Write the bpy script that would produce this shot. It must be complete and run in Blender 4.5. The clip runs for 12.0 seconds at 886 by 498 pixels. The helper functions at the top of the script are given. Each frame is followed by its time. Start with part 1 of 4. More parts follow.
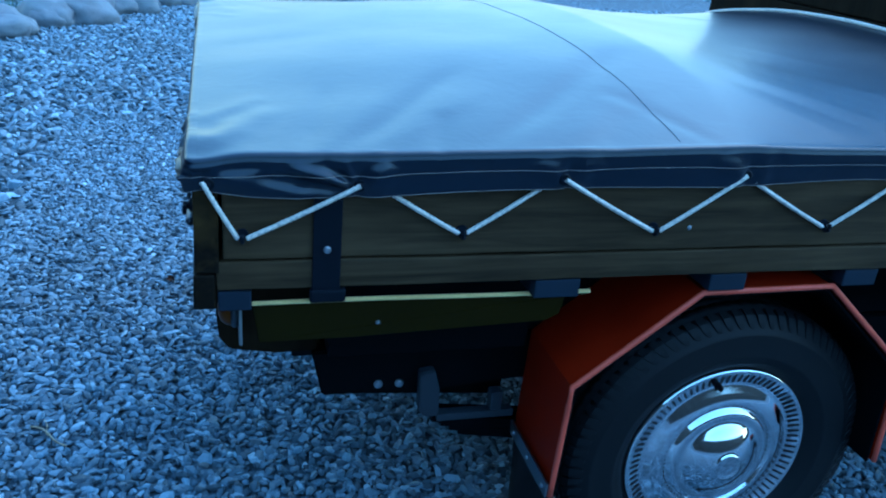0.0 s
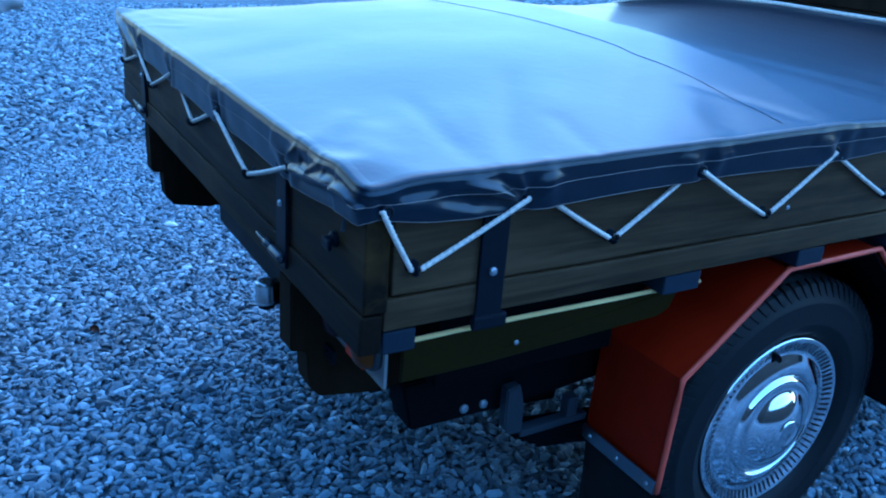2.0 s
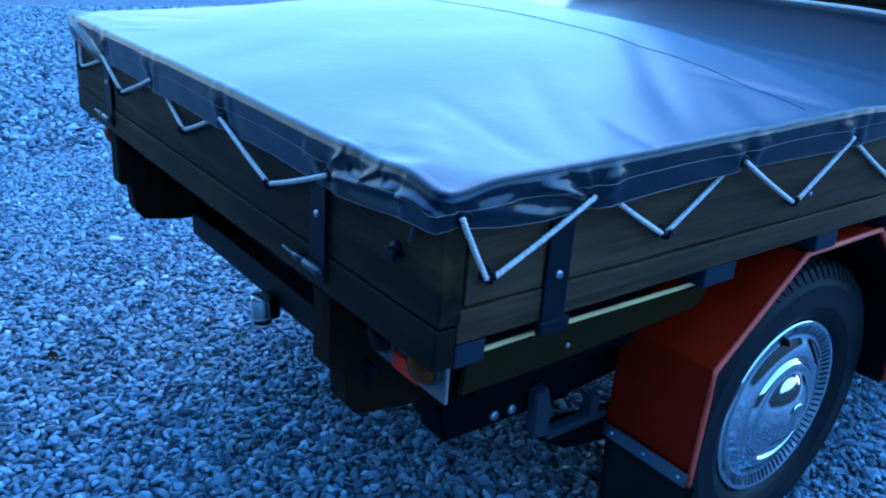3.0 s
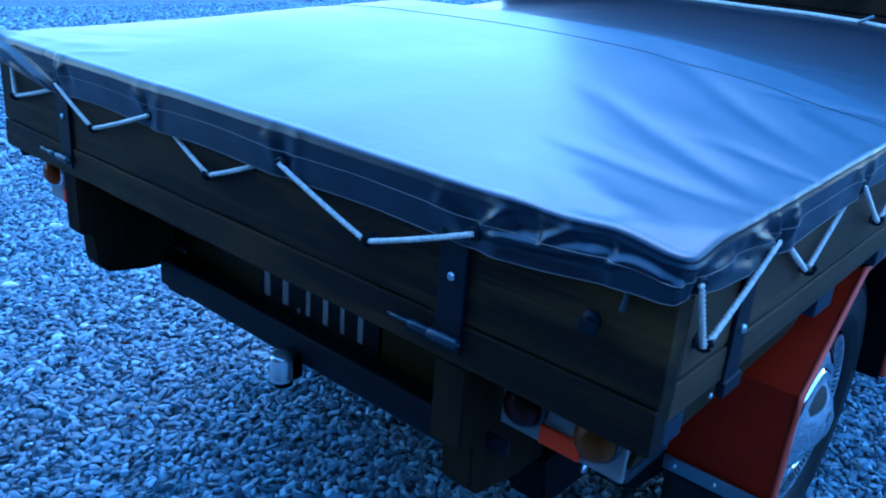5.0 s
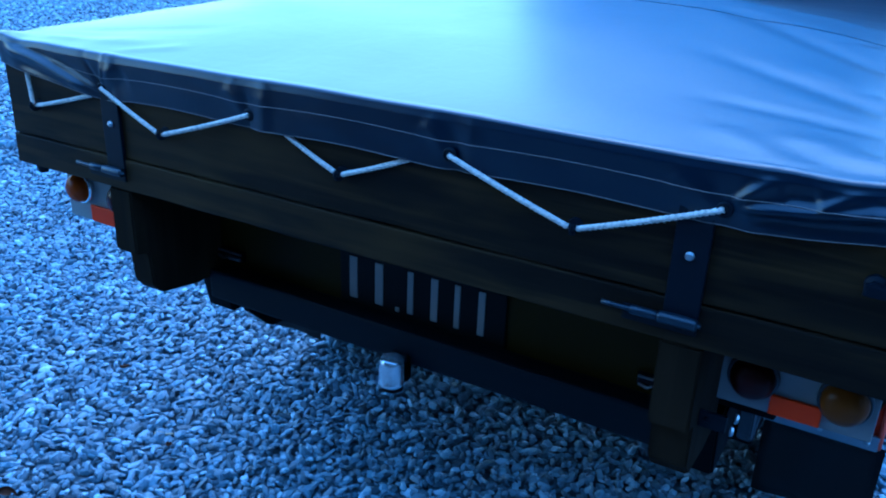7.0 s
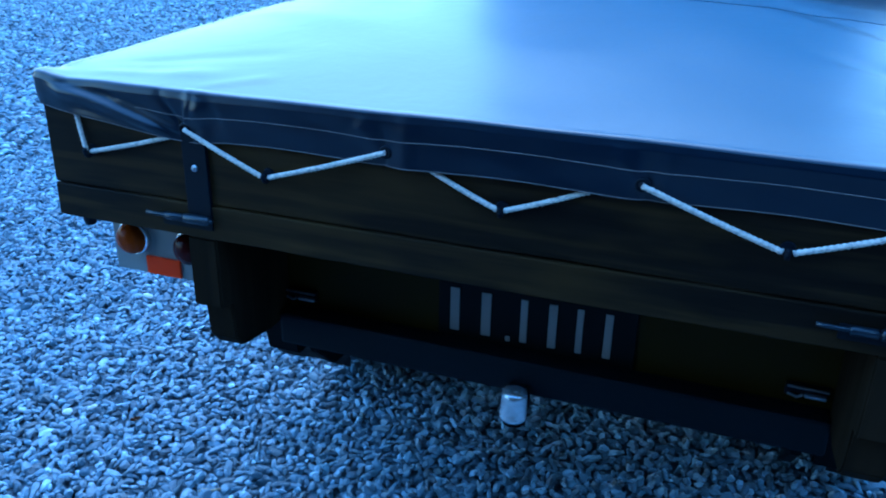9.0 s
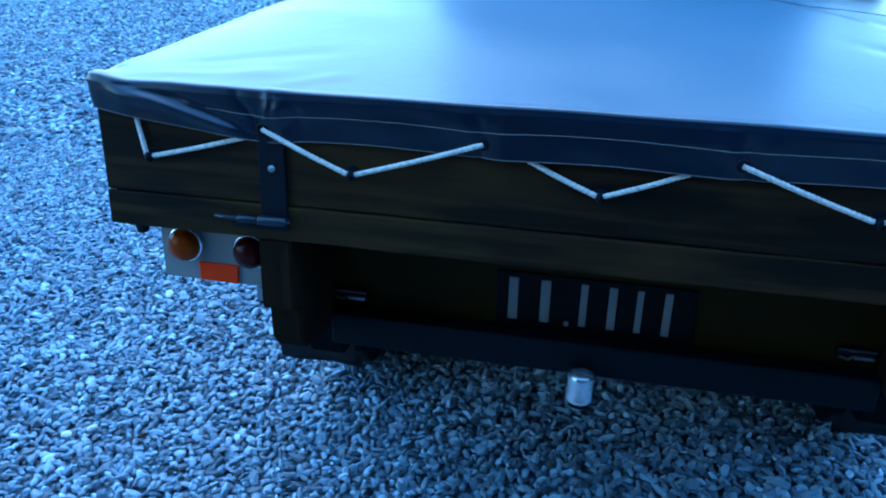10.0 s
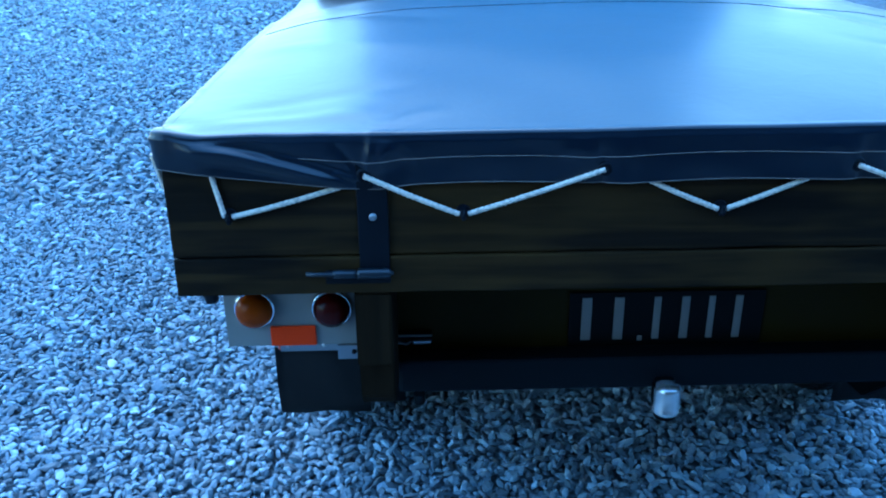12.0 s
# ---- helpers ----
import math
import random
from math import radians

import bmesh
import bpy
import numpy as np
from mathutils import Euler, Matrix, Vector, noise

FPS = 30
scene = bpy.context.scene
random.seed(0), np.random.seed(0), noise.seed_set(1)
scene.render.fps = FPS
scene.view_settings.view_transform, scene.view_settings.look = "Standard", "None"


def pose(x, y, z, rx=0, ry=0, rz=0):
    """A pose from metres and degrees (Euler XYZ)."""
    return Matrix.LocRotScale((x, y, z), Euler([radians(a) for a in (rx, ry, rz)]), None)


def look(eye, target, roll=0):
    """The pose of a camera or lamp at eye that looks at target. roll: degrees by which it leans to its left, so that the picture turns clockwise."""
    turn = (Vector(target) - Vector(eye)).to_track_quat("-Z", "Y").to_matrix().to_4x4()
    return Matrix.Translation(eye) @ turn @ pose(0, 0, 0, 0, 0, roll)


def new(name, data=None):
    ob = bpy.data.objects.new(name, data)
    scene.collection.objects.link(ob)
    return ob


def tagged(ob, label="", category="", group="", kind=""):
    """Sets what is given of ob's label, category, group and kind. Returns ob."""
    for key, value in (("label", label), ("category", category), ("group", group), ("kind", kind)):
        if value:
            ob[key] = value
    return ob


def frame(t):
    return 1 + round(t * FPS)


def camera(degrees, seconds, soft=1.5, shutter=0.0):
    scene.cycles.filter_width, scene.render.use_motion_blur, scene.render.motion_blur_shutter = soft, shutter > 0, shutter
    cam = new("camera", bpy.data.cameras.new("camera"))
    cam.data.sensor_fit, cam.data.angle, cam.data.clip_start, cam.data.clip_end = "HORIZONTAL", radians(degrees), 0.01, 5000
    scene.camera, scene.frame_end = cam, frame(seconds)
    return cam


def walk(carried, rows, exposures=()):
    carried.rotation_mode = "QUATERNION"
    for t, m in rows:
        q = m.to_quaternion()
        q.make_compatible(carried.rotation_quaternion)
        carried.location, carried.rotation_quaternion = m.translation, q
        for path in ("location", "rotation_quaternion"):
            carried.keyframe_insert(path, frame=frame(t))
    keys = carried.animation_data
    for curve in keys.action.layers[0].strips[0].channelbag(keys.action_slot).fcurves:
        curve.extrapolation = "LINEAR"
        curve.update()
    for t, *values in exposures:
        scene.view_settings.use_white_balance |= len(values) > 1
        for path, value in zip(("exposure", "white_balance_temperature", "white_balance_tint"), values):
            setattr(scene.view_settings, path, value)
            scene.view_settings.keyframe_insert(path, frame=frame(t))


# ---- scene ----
cam = camera(56.3, 12.0, soft=2.0, shutter=0.3)
PATH = [
    (0, (1.884, 0.039, 1.316), (0.122, 0.558, 0.525), 5.3),
    (0.5, (1.793, -0.067, 1.314), (0.07, 0.557, 0.515), 5.5),
    (1, (1.736, -0.164, 1.297), (0.043, 0.56, 0.517), 4.9),
    (1.5, (1.677, -0.283, 1.284), (0.036, 0.564, 0.516), 4.5),
    (2, (1.605, -0.402, 1.259), (0.026, 0.57, 0.509), 4.5),
    (2.5, (1.535, -0.483, 1.245), (0.015, 0.585, 0.502), 4.3),
    (3, (1.453, -0.535, 1.237), (-0.007, 0.613, 0.495), 4.0),
    (5, (1.061, -0.716, 1.233), (-0.127, 0.72, 0.508), 4.6),
    (5.5, (0.949, -0.795, 1.234), (-0.138, 0.712, 0.494), 4.5),
    (6, (0.834, -0.859, 1.231), (-0.161, 0.7, 0.471), 4.0),
    (6.5, (0.749, -0.878, 1.223), (-0.196, 0.703, 0.442), 2.7),
    (7, (0.674, -0.91, 1.207), (-0.233, 0.698, 0.437), 2.3),
    (9, (0.263, -0.997, 1.235), (-0.352, 0.731, 0.439), 1.2),
    (9.5, (0.132, -1.052, 1.226), (-0.364, 0.718, 0.438), 1.5),
    (10, (-0.006, -1.099, 1.224), (-0.37, 0.702, 0.434), 1.5),
    (10.5, (-0.112, -1.113, 1.226), (-0.368, 0.705, 0.433), 1.1),
    (11, (-0.194, -1.101, 1.22), (-0.366, 0.731, 0.438), 0.2),
    (11.5, (-0.301, -1.093, 1.222), (-0.37, 0.753, 0.457), -0.3),
    (12, (-0.416, -1.07, 1.229), (-0.377, 0.782, 0.474), -0.6),
]
EXPOSURES = [(0.0, 1.43, 4130, -7), (2.0, 1.52, 3900, 3), (5.5, 1.75, 3660, 6), (9.0, 1.78, 3860, 0), (12.0, 1.96, 4080, -4)]
walk(cam, [(t, look(eye, target, roll)) for t, eye, target, roll in PATH], EXPOSURES)

# ---------------------------------------------------------------- light
world = bpy.data.worlds.new("sky")
scene.world = world
world.use_nodes = True
wn = world.node_tree.nodes
sky = wn.new("ShaderNodeTexSky")
sky.sky_type = "NISHITA"
sky.sun_disc = False
SUN_EL, SUN_AZ = 55.0, -29.0          # degrees; azimuth from +y towards +x
sky.sun_elevation = radians(SUN_EL)
sky.sun_rotation = radians(SUN_AZ)
sky.air_density, sky.dust_density, sky.ozone_density = 1.8, 0.8, 1.0
wn["Background"].inputs["Strength"].default_value = 0.15
world.node_tree.links.new(sky.outputs["Color"], wn["Background"].inputs["Color"])

sun = new("sun", bpy.data.lights.new("sun", "SUN"))
sun.data.energy, sun.data.angle, sun.data.color = 0.2, radians(60), (1.0, 0.98, 0.95)
ce, se = math.cos(radians(SUN_EL)), math.sin(radians(SUN_EL))
sd = Vector((math.sin(radians(SUN_AZ)) * ce, math.cos(radians(SUN_AZ)) * ce, se))
sun.matrix_world = look(sd * 20, (0, 0, 0))


# ---------------------------------------------------------------- materials
def mat(name, color, rough=0.5, metal=0.0, spec=0.5):
    m = bpy.data.materials.new(name)
    m.use_nodes = True
    b = m.node_tree.nodes["Principled BSDF"]
    b.inputs["Base Color"].default_value = (*color, 1)
    b.inputs["Roughness"].default_value = rough
    b.inputs["Metallic"].default_value = metal
    b.inputs["Specular IOR Level"].default_value = spec
    return m


def nodes_of(m):
    return m.node_tree.nodes, m.node_tree.links, m.node_tree.nodes["Principled BSDF"]


def noise_tex(m, scale, detail=5.0, stretch=(1, 1, 1), rough=0.55, distort=0.0):
    n, l, b = nodes_of(m)
    tc = n.new("ShaderNodeTexCoord")
    mp = n.new("ShaderNodeMapping")
    mp.inputs["Scale"].default_value = stretch
    t = n.new("ShaderNodeTexNoise")
    t.inputs["Scale"].default_value = scale
    t.inputs["Detail"].default_value = detail
    t.inputs["Roughness"].default_value = rough
    t.inputs["Distortion"].default_value = distort
    l.new(tc.outputs["Object"], mp.inputs["Vector"])
    l.new(mp.outputs["Vector"], t.inputs["Vector"])
    return t.outputs["Fac"]


def ramp(m, fac, stops):
    n, l, b = nodes_of(m)
    r = n.new("ShaderNodeValToRGB")
    el = r.color_ramp.elements
    while len(el) < len(stops):
        el.new(0.5)
    for e, (p, c) in zip(el, stops):
        e.position, e.color = p, (*c, 1)
    l.new(fac, r.inputs["Fac"])
    return r.outputs["Color"]


def mix(m, kind, fac, a, b2):
    n, l, b = nodes_of(m)
    x = n.new("ShaderNodeMix")
    x.data_type, x.blend_type = "RGBA", kind
    for sock, v in ((x.inputs["Factor"], fac), (x.inputs["A"], a), (x.inputs["B"], b2)):
        if isinstance(v, (int, float)):
            sock.default_value = v
        elif isinstance(v, tuple):
            sock.default_value = (*v, 1)
        else:
            l.new(v, sock)
    return x.outputs["Result"]


def to_value(m, fac, lo, hi):
    n, l, b = nodes_of(m)
    r = n.new("ShaderNodeMapRange")
    r.inputs["To Min"].default_value, r.inputs["To Max"].default_value = lo, hi
    l.new(fac, r.inputs["Value"])
    return r.outputs["Result"]


def bump(m, height, strength, distance, chain=None):
    n, l, b = nodes_of(m)
    u = n.new("ShaderNodeBump")
    u.inputs["Strength"].default_value, u.inputs["Distance"].default_value = strength, distance
    l.new(height, u.inputs["Height"])
    if chain:
        l.new(chain, u.inputs["Normal"])
    l.new(u.outputs["Normal"], b.inputs["Normal"])
    return u.outputs["Normal"]


def wood(name, along, dark, light, rough=0.5, spec=0.18, worn=None):
    """Stained, weathered plank wood with the grain along one axis."""
    m = mat(name, light, rough, 0, spec)
    n, l, b = nodes_of(m)
    s = [9.0, 9.0, 9.0]
    s["xyz".index(along)] = 0.55
    grain = noise_tex(m, 7.0, 8, tuple(s), 0.65, 0.6)
    s2 = [5.0, 5.0, 5.0]
    s2["xyz".index(along)] = 0.9
    patch = noise_tex(m, 1.3, 4, tuple(s2), 0.6)
    stain = noise_tex(m, 3.1, 4)
    g = ramp(m, grain, ((0.28, dark), (0.72, light)))
    worn = worn or tuple(min(1, c * 1.9) for c in light)
    g = mix(m, "MIX", to_value(m, ramp(m, patch, ((0.48, (0, 0, 0)), (0.68, (1, 1, 1)))), 0, 0.75), g, worn)
    s3 = [20.0, 20.0, 20.0]
    s3["xyz".index(along)] = 0.8
    streak = noise_tex(m, 1.7, 3, tuple(s3), 0.6, 0.3)
    g = mix(m, "MIX", to_value(m, ramp(m, streak, ((0.52, (0, 0, 0)), (0.66, (1, 1, 1)))), 0, 0.28), g, worn)
    g = mix(m, "MULTIPLY", 0.6, g, ramp(m, stain, ((0.3, (0.55, 0.5, 0.45)), (0.65, (1, 1, 1)))))
    l.new(g, b.inputs["Base Color"])
    l.new(to_value(m, grain, rough - 0.1, rough + 0.25), b.inputs["Roughness"])
    bump(m, grain, 0.35, 0.002)
    return m


def paint(name, color, rough, dirt=(0.3, 0.25, 0.2), amount=0.5, spec=0.5):
    """Old vehicle paint with faded patches and dust."""
    m = mat(name, color, rough, 0, spec)
    n, l, b = nodes_of(m)
    big, fine = noise_tex(m, 4.5, 5), noise_tex(m, 60, 3)
    c = mix(m, "MULTIPLY", amount, color, ramp(m, big, ((0.3, (0.55, 0.5, 0.5)), (0.62, (1, 1, 1)))))
    c = mix(m, "MIX", to_value(m, ramp(m, fine, ((0.62, (0, 0, 0)), (0.8, (1, 1, 1)))), 0, 0.12), c, dirt)
    l.new(c, b.inputs["Base Color"])
    l.new(to_value(m, big, rough - 0.08, rough + 0.15), b.inputs["Roughness"])
    bump(m, fine, 0.08, 0.001)
    return m


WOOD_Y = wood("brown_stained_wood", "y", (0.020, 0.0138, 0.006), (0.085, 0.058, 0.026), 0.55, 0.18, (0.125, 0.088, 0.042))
# rear copy of the bed wood: the rear's shade is in its base colours
WOOD_X_SHADED = wood("brown_stained_wood_cross_shaded", "x", (0.0025, 0.0018, 0.0009), (0.0165, 0.0112, 0.0052), 0.55, 0.13, (0.086, 0.054, 0.013))
# darker, duller copy of the bed wood for uprights and headboard
WOOD_Z = wood("brown_stained_wood_upright_dark", "z", (0.009, 0.007, 0.004), (0.020, 0.014, 0.007), 0.75, 0.06)
IRON = paint("dark_blued_iron", (0.0035, 0.005, 0.010), 0.5, (0.04, 0.028, 0.02), 0.4, 0.2)
BEAM = paint("blue_black_beam_paint", (0.0035, 0.005, 0.008), 0.55, (0.02, 0.017, 0.014), 0.5, 0.15)
BLUEBEAM = paint("blue_grey_beam_paint", (0.016, 0.022, 0.036), 0.6, (0.05, 0.045, 0.04), 0.6, 0.25)
HINGE = paint("worn_blue_grey_iron", (0.012, 0.017, 0.027), 0.32, (0.12, 0.12, 0.12), 0.5, 0.6)
GREYIRON = paint("grey_steel_bracket", (0.035, 0.040, 0.050), 0.5, (0.1, 0.08, 0.06), 0.4)
BLACK = paint("black_chassis_paint", (0.003, 0.0034, 0.0045), 0.65, (0.02, 0.016, 0.012), 0.4, 0.06)
OLIVE = paint("dark_mustard_body_paint", (0.022, 0.0165, 0.001), 0.5, (0.05, 0.04, 0.02), 0.5, 0.08)
RED = paint("orange_red_fender_paint", (0.27, 0.014, 0.001), 0.45, (0.3, 0.06, 0.02), 0.7, 0.12)
# lighter red that paints the highlight along the mudguard's rolled edge
RED_EDGE_LIT = paint("red_edge_highlight_paint", (0.62, 0.10, 0.05), 0.4, (0.5, 0.3, 0.25), 0.3)
CREAM = paint("cream_yellow_paint", (0.95, 0.71, 0.27), 0.3, (0.4, 0.35, 0.2), 0.25)
WHITE = paint("white_panel_paint", (0.25, 0.25, 0.24), 0.5, (0.3, 0.28, 0.25), 0.5)
CABPAINT = paint("blue_grey_cab_paint", (0.40, 0.68, 0.96), 0.45, (0.2, 0.2, 0.2), 0.2)
MAROON = paint("dark_maroon_paint", (0.06, 0.022, 0.02), 0.3, (0.1, 0.08, 0.07), 0.4)
STEEL = mat("galvanised_steel", (0.32, 0.33, 0.35), 0.38, 1.0)
CAPMETAL = mat("polished_tow_ball_metal", (0.62, 0.63, 0.64), 0.25, 0.8)
BOLT = mat("bright_zinc", (0.50, 0.51, 0.53), 0.38, 1.0)
CHROME = mat("chrome", (0.93, 0.93, 0.94), 0.09, 1.0)
SLOT = mat("dark_slot", (0.01, 0.01, 0.012), 0.6)
PLATE = mat("black_plate_enamel", (0.003, 0.0032, 0.004), 0.5, 0, 0.1)
PLATE_WHITE = mat("plate_white", (0.20, 0.195, 0.185), 0.6)
AMBER = mat("amber_lens", (0.20, 0.036, 0.0), 0.25, 0, 0.12)
LENS_RED = mat("dark_red_lens", (0.032, 0.0025, 0.0018), 0.25, 0, 0.15)
# right-hand lamp cluster: patchier panel, darker and rougher lenses
WHITE_PATCHY = paint("patchy_white_panel_paint", (0.27, 0.27, 0.265), 0.6, (0.05, 0.04, 0.03), 0.7, 0.2)
AMBER_DARKER = mat("darker_amber_lens", (0.10, 0.034, 0.001), 0.35, 0, 0.15)
RED_DARKER = mat("darker_red_lens", (0.016, 0.0015, 0.001), 0.35, 0, 0.15)
REFLECTOR = mat("orange_red_reflector", (0.60, 0.045, 0.004), 0.3, 0, 0.1)

RUBBER = mat("tyre_rubber", (0.008, 0.008, 0.009), 0.55, 0, 0.3)
bump(RUBBER, noise_tex(RUBBER, 90, 4), 0.15, 0.001)
FLAP = mat("black_mudflap_rubber", (0.012, 0.012, 0.014), 0.55)
bump(FLAP, noise_tex(FLAP, 40, 4), 0.2, 0.001)
l_ = nodes_of(STEEL)
l_[1].new(to_value(STEEL, noise_tex(STEEL, 35, 4), 0.28, 0.55), l_[2].inputs["Roughness"])
l_ = nodes_of(CHROME)
l_[1].new(to_value(CHROME, noise_tex(CHROME, 18, 5), 0.05, 0.12), l_[2].inputs["Roughness"])

ROPE = mat("white_braided_rope", (0.72, 0.72, 0.70), 0.8)
l_ = nodes_of(ROPE)
l_[1].new(mix(ROPE, "MULTIPLY", 0.6, (0.86, 0.77, 0.64), ramp(ROPE, noise_tex(ROPE, 160, 3), ((0.3, (0.35, 0.35, 0.38)), (0.55, (1, 1, 1))))), l_[2].inputs["Base Color"])
bump(ROPE, noise_tex(ROPE, 400, 2), 0.25, 0.0006)

# navy vinyl tarpaulin: semi-gloss, slightly dusty, with a fine weave
TARP = mat("navy_vinyl", (0.030, 0.045, 0.085), 0.2, 0, 0.6)
n_, l_, b_ = nodes_of(TARP)
tb, tf = noise_tex(TARP, 3.0, 5), noise_tex(TARP, 420, 2)
tm = noise_tex(TARP, 11.0, 4, (1, 1, 1), 0.6, 0.4)
l_.new(ramp(TARP, tb, ((0.3, (0.0003, 0.0034, 0.0125)), (0.7, (0.0006, 0.0054, 0.018)))), b_.inputs["Base Color"])
l_.new(to_value(TARP, tb, 0.28, 0.36), b_.inputs["Roughness"])
bn = bump(TARP, tf, 0.05, 0.0006)
bm_ = bump(TARP, tm, 0.20, 0.004, bn)
bump(TARP, noise_tex(TARP, 34.0, 3, (1, 1, 1), 0.5, 1.2), 0.10, 0.0016, bm_)
TARP_SEAM = mat("tarp_seam", (0.03, 0.045, 0.08), 0.4)
TARP_STITCH = mat("pale_stitching", (0.22, 0.195, 0.175), 0.8, 0, 0.1)

# crushed stone: each stone its own grey
GRAVEL = mat("grey_crushed_stone", (0.3, 0.3, 0.3), 0.6, 0, 0.5)
n_, l_, b_ = nodes_of(GRAVEL)
geo = n_.new("ShaderNodeNewGeometry")
gc = ramp(GRAVEL, geo.outputs["Random Per Island"], ((0.0, (0.08, 0.098, 0.12)), (0.35, (0.172, 0.212, 0.26)), (0.75, (0.275, 0.335, 0.405)), (0.93, (0.39, 0.475, 0.57)), (1.0, (0.53, 0.63, 0.74))))
gc = mix(GRAVEL, "MULTIPLY", 0.5, gc, ramp(GRAVEL, noise_tex(GRAVEL, 120, 3), ((0.3, (0.6, 0.6, 0.62)), (0.7, (1, 1, 1)))))
gc = mix(GRAVEL, "MULTIPLY", 0.35, gc, ramp(GRAVEL, noise_tex(GRAVEL, 1.1, 3), ((0.35, (0.6, 0.58, 0.55)), (0.65, (1, 1, 1)))))
l_.new(gc, b_.inputs["Base Color"])
bump(GRAVEL, noise_tex(GRAVEL, 150, 3), 0.3, 0.002)

GROUND = mat("gravel_bed", (0.2, 0.2, 0.2), 0.9)
n_, l_, b_ = nodes_of(GROUND)
vo = n_.new("ShaderNodeTexVoronoi")
vo.inputs["Scale"].default_value = 34
tc = n_.new("ShaderNodeTexCoord")
l_.new(tc.outputs["Object"], vo.inputs["Vector"])
cell = n_.new("ShaderNodeSeparateColor")
l_.new(vo.outputs["Color"], cell.inputs["Color"])
# tone and cell edges darkened, painting in the shade between stones
gg = ramp(GROUND, cell.outputs["Red"], ((0.0, (0.07, 0.085, 0.104)), (0.6, (0.14, 0.17, 0.207)), (1.0, (0.217, 0.263, 0.32))))
gg = mix(GROUND, "MULTIPLY", 0.6, gg, ramp(GROUND, vo.outputs["Distance"], ((0.1, (1, 1, 1)), (0.75, (0.25, 0.25, 0.25)))))
gg = mix(GROUND, "MULTIPLY", 0.4, gg, ramp(GROUND, noise_tex(GROUND, 0.9, 4), ((0.35, (0.6, 0.58, 0.55)), (0.65, (1, 1, 1)))))
l_.new(gg, b_.inputs["Base Color"])
bump(GROUND, vo.outputs["Distance"], 0.8, -0.012)

WALLWOOD = wood("dark_wall_timber", "x", (0.014, 0.016, 0.018), (0.034, 0.036, 0.038), 0.7, 0.1)
BOULDER = paint("pale_field_stone", (0.20, 0.21, 0.225), 0.8, (0.12, 0.13, 0.08), 0.7)
bump(BOULDER, noise_tex(BOULDER, 14, 6), 0.5, 0.02)
STRAW = paint("dry_straw", (0.42, 0.36, 0.24), 0.8, (0.2, 0.15, 0.1), 0.5, 0.2)
DRYLEAF = paint("dry_brown_leaf", (0.10, 0.045, 0.02), 0.75, (0.05, 0.03, 0.02), 0.6, 0.2)
PEBBLE = paint("pale_quartz", (0.62, 0.64, 0.66), 0.6, (0.4, 0.4, 0.4), 0.4, 0.4)
GRASS = mat("grass", (0.05, 0.09, 0.02), 0.7)


# ---------------------------------------------------------------- mesh helpers
def part(name, bm, material, parent, label="", smooth=False):
    """Links a bmesh as one mesh object under a thing or a part."""
    bmesh.ops.recalc_face_normals(bm, faces=bm.faces)
    me = bpy.data.meshes.new(name)
    bm.to_mesh(me)
    bm.free()
    me.materials.append(material)
    if smooth:
        for p in me.polygons:
            p.use_smooth = True
    ob = new(name, me)
    ob.parent = parent
    return tagged(ob, label)


def box(x0, x1, y0, y1, z0, z1, bevel=0.003, bm=None):
    own = bmesh.new()
    bmesh.ops.create_cube(own, size=1)
    for v in own.verts:
        v.co = Vector((x0 + (v.co.x + 0.5) * (x1 - x0), y0 + (v.co.y + 0.5) * (y1 - y0), z0 + (v.co.z + 0.5) * (z1 - z0)))
    if bevel:
        bmesh.ops.bevel(own, geom=own.edges[:], offset=bevel, segments=2, affect="EDGES", profile=0.6)
    return join(bm, own)


def join(bm, own):
    if bm is None:
        return own
    me = bpy.data.meshes.new("tmp")
    own.to_mesh(me)
    own.free()
    bm.from_mesh(me)
    bpy.data.meshes.remove(me)
    return bm


def worn_board(x0, x1, y0, y1, z0, z1, seed, amp=0.0015):
    """A plank with slightly uneven faces and rounded arrises."""
    own = bmesh.new()
    bmesh.ops.create_cube(own, size=1)
    size = (x1 - x0, y1 - y0, z1 - z0)
    ax = max(range(3), key=lambda i: size[i])
    for v in own.verts:
        v.co = Vector((x0 + (v.co.x + 0.5) * size[0], y0 + (v.co.y + 0.5) * size[1], z0 + (v.co.z + 0.5) * size[2]))
    long = [e for e in own.edges if abs((e.verts[0].co - e.verts[1].co)[ax]) > 0.5 * size[ax]]
    bmesh.ops.subdivide_edges(own, edges=long, cuts=int(size[ax] / 0.05), use_grid_fill=True)
    sharp = [e for e in own.edges if len(e.link_faces) == 2 and e.calc_face_angle(0) > 1.0]
    bmesh.ops.bevel(own, geom=sharp, offset=0.003, segments=2, affect="EDGES", profile=0.6)
    for v in own.verts:
        d = noise.noise_vector(v.co * 9 + Vector((seed, seed * 2.3, 0)))
        v.co += d * amp
    return own


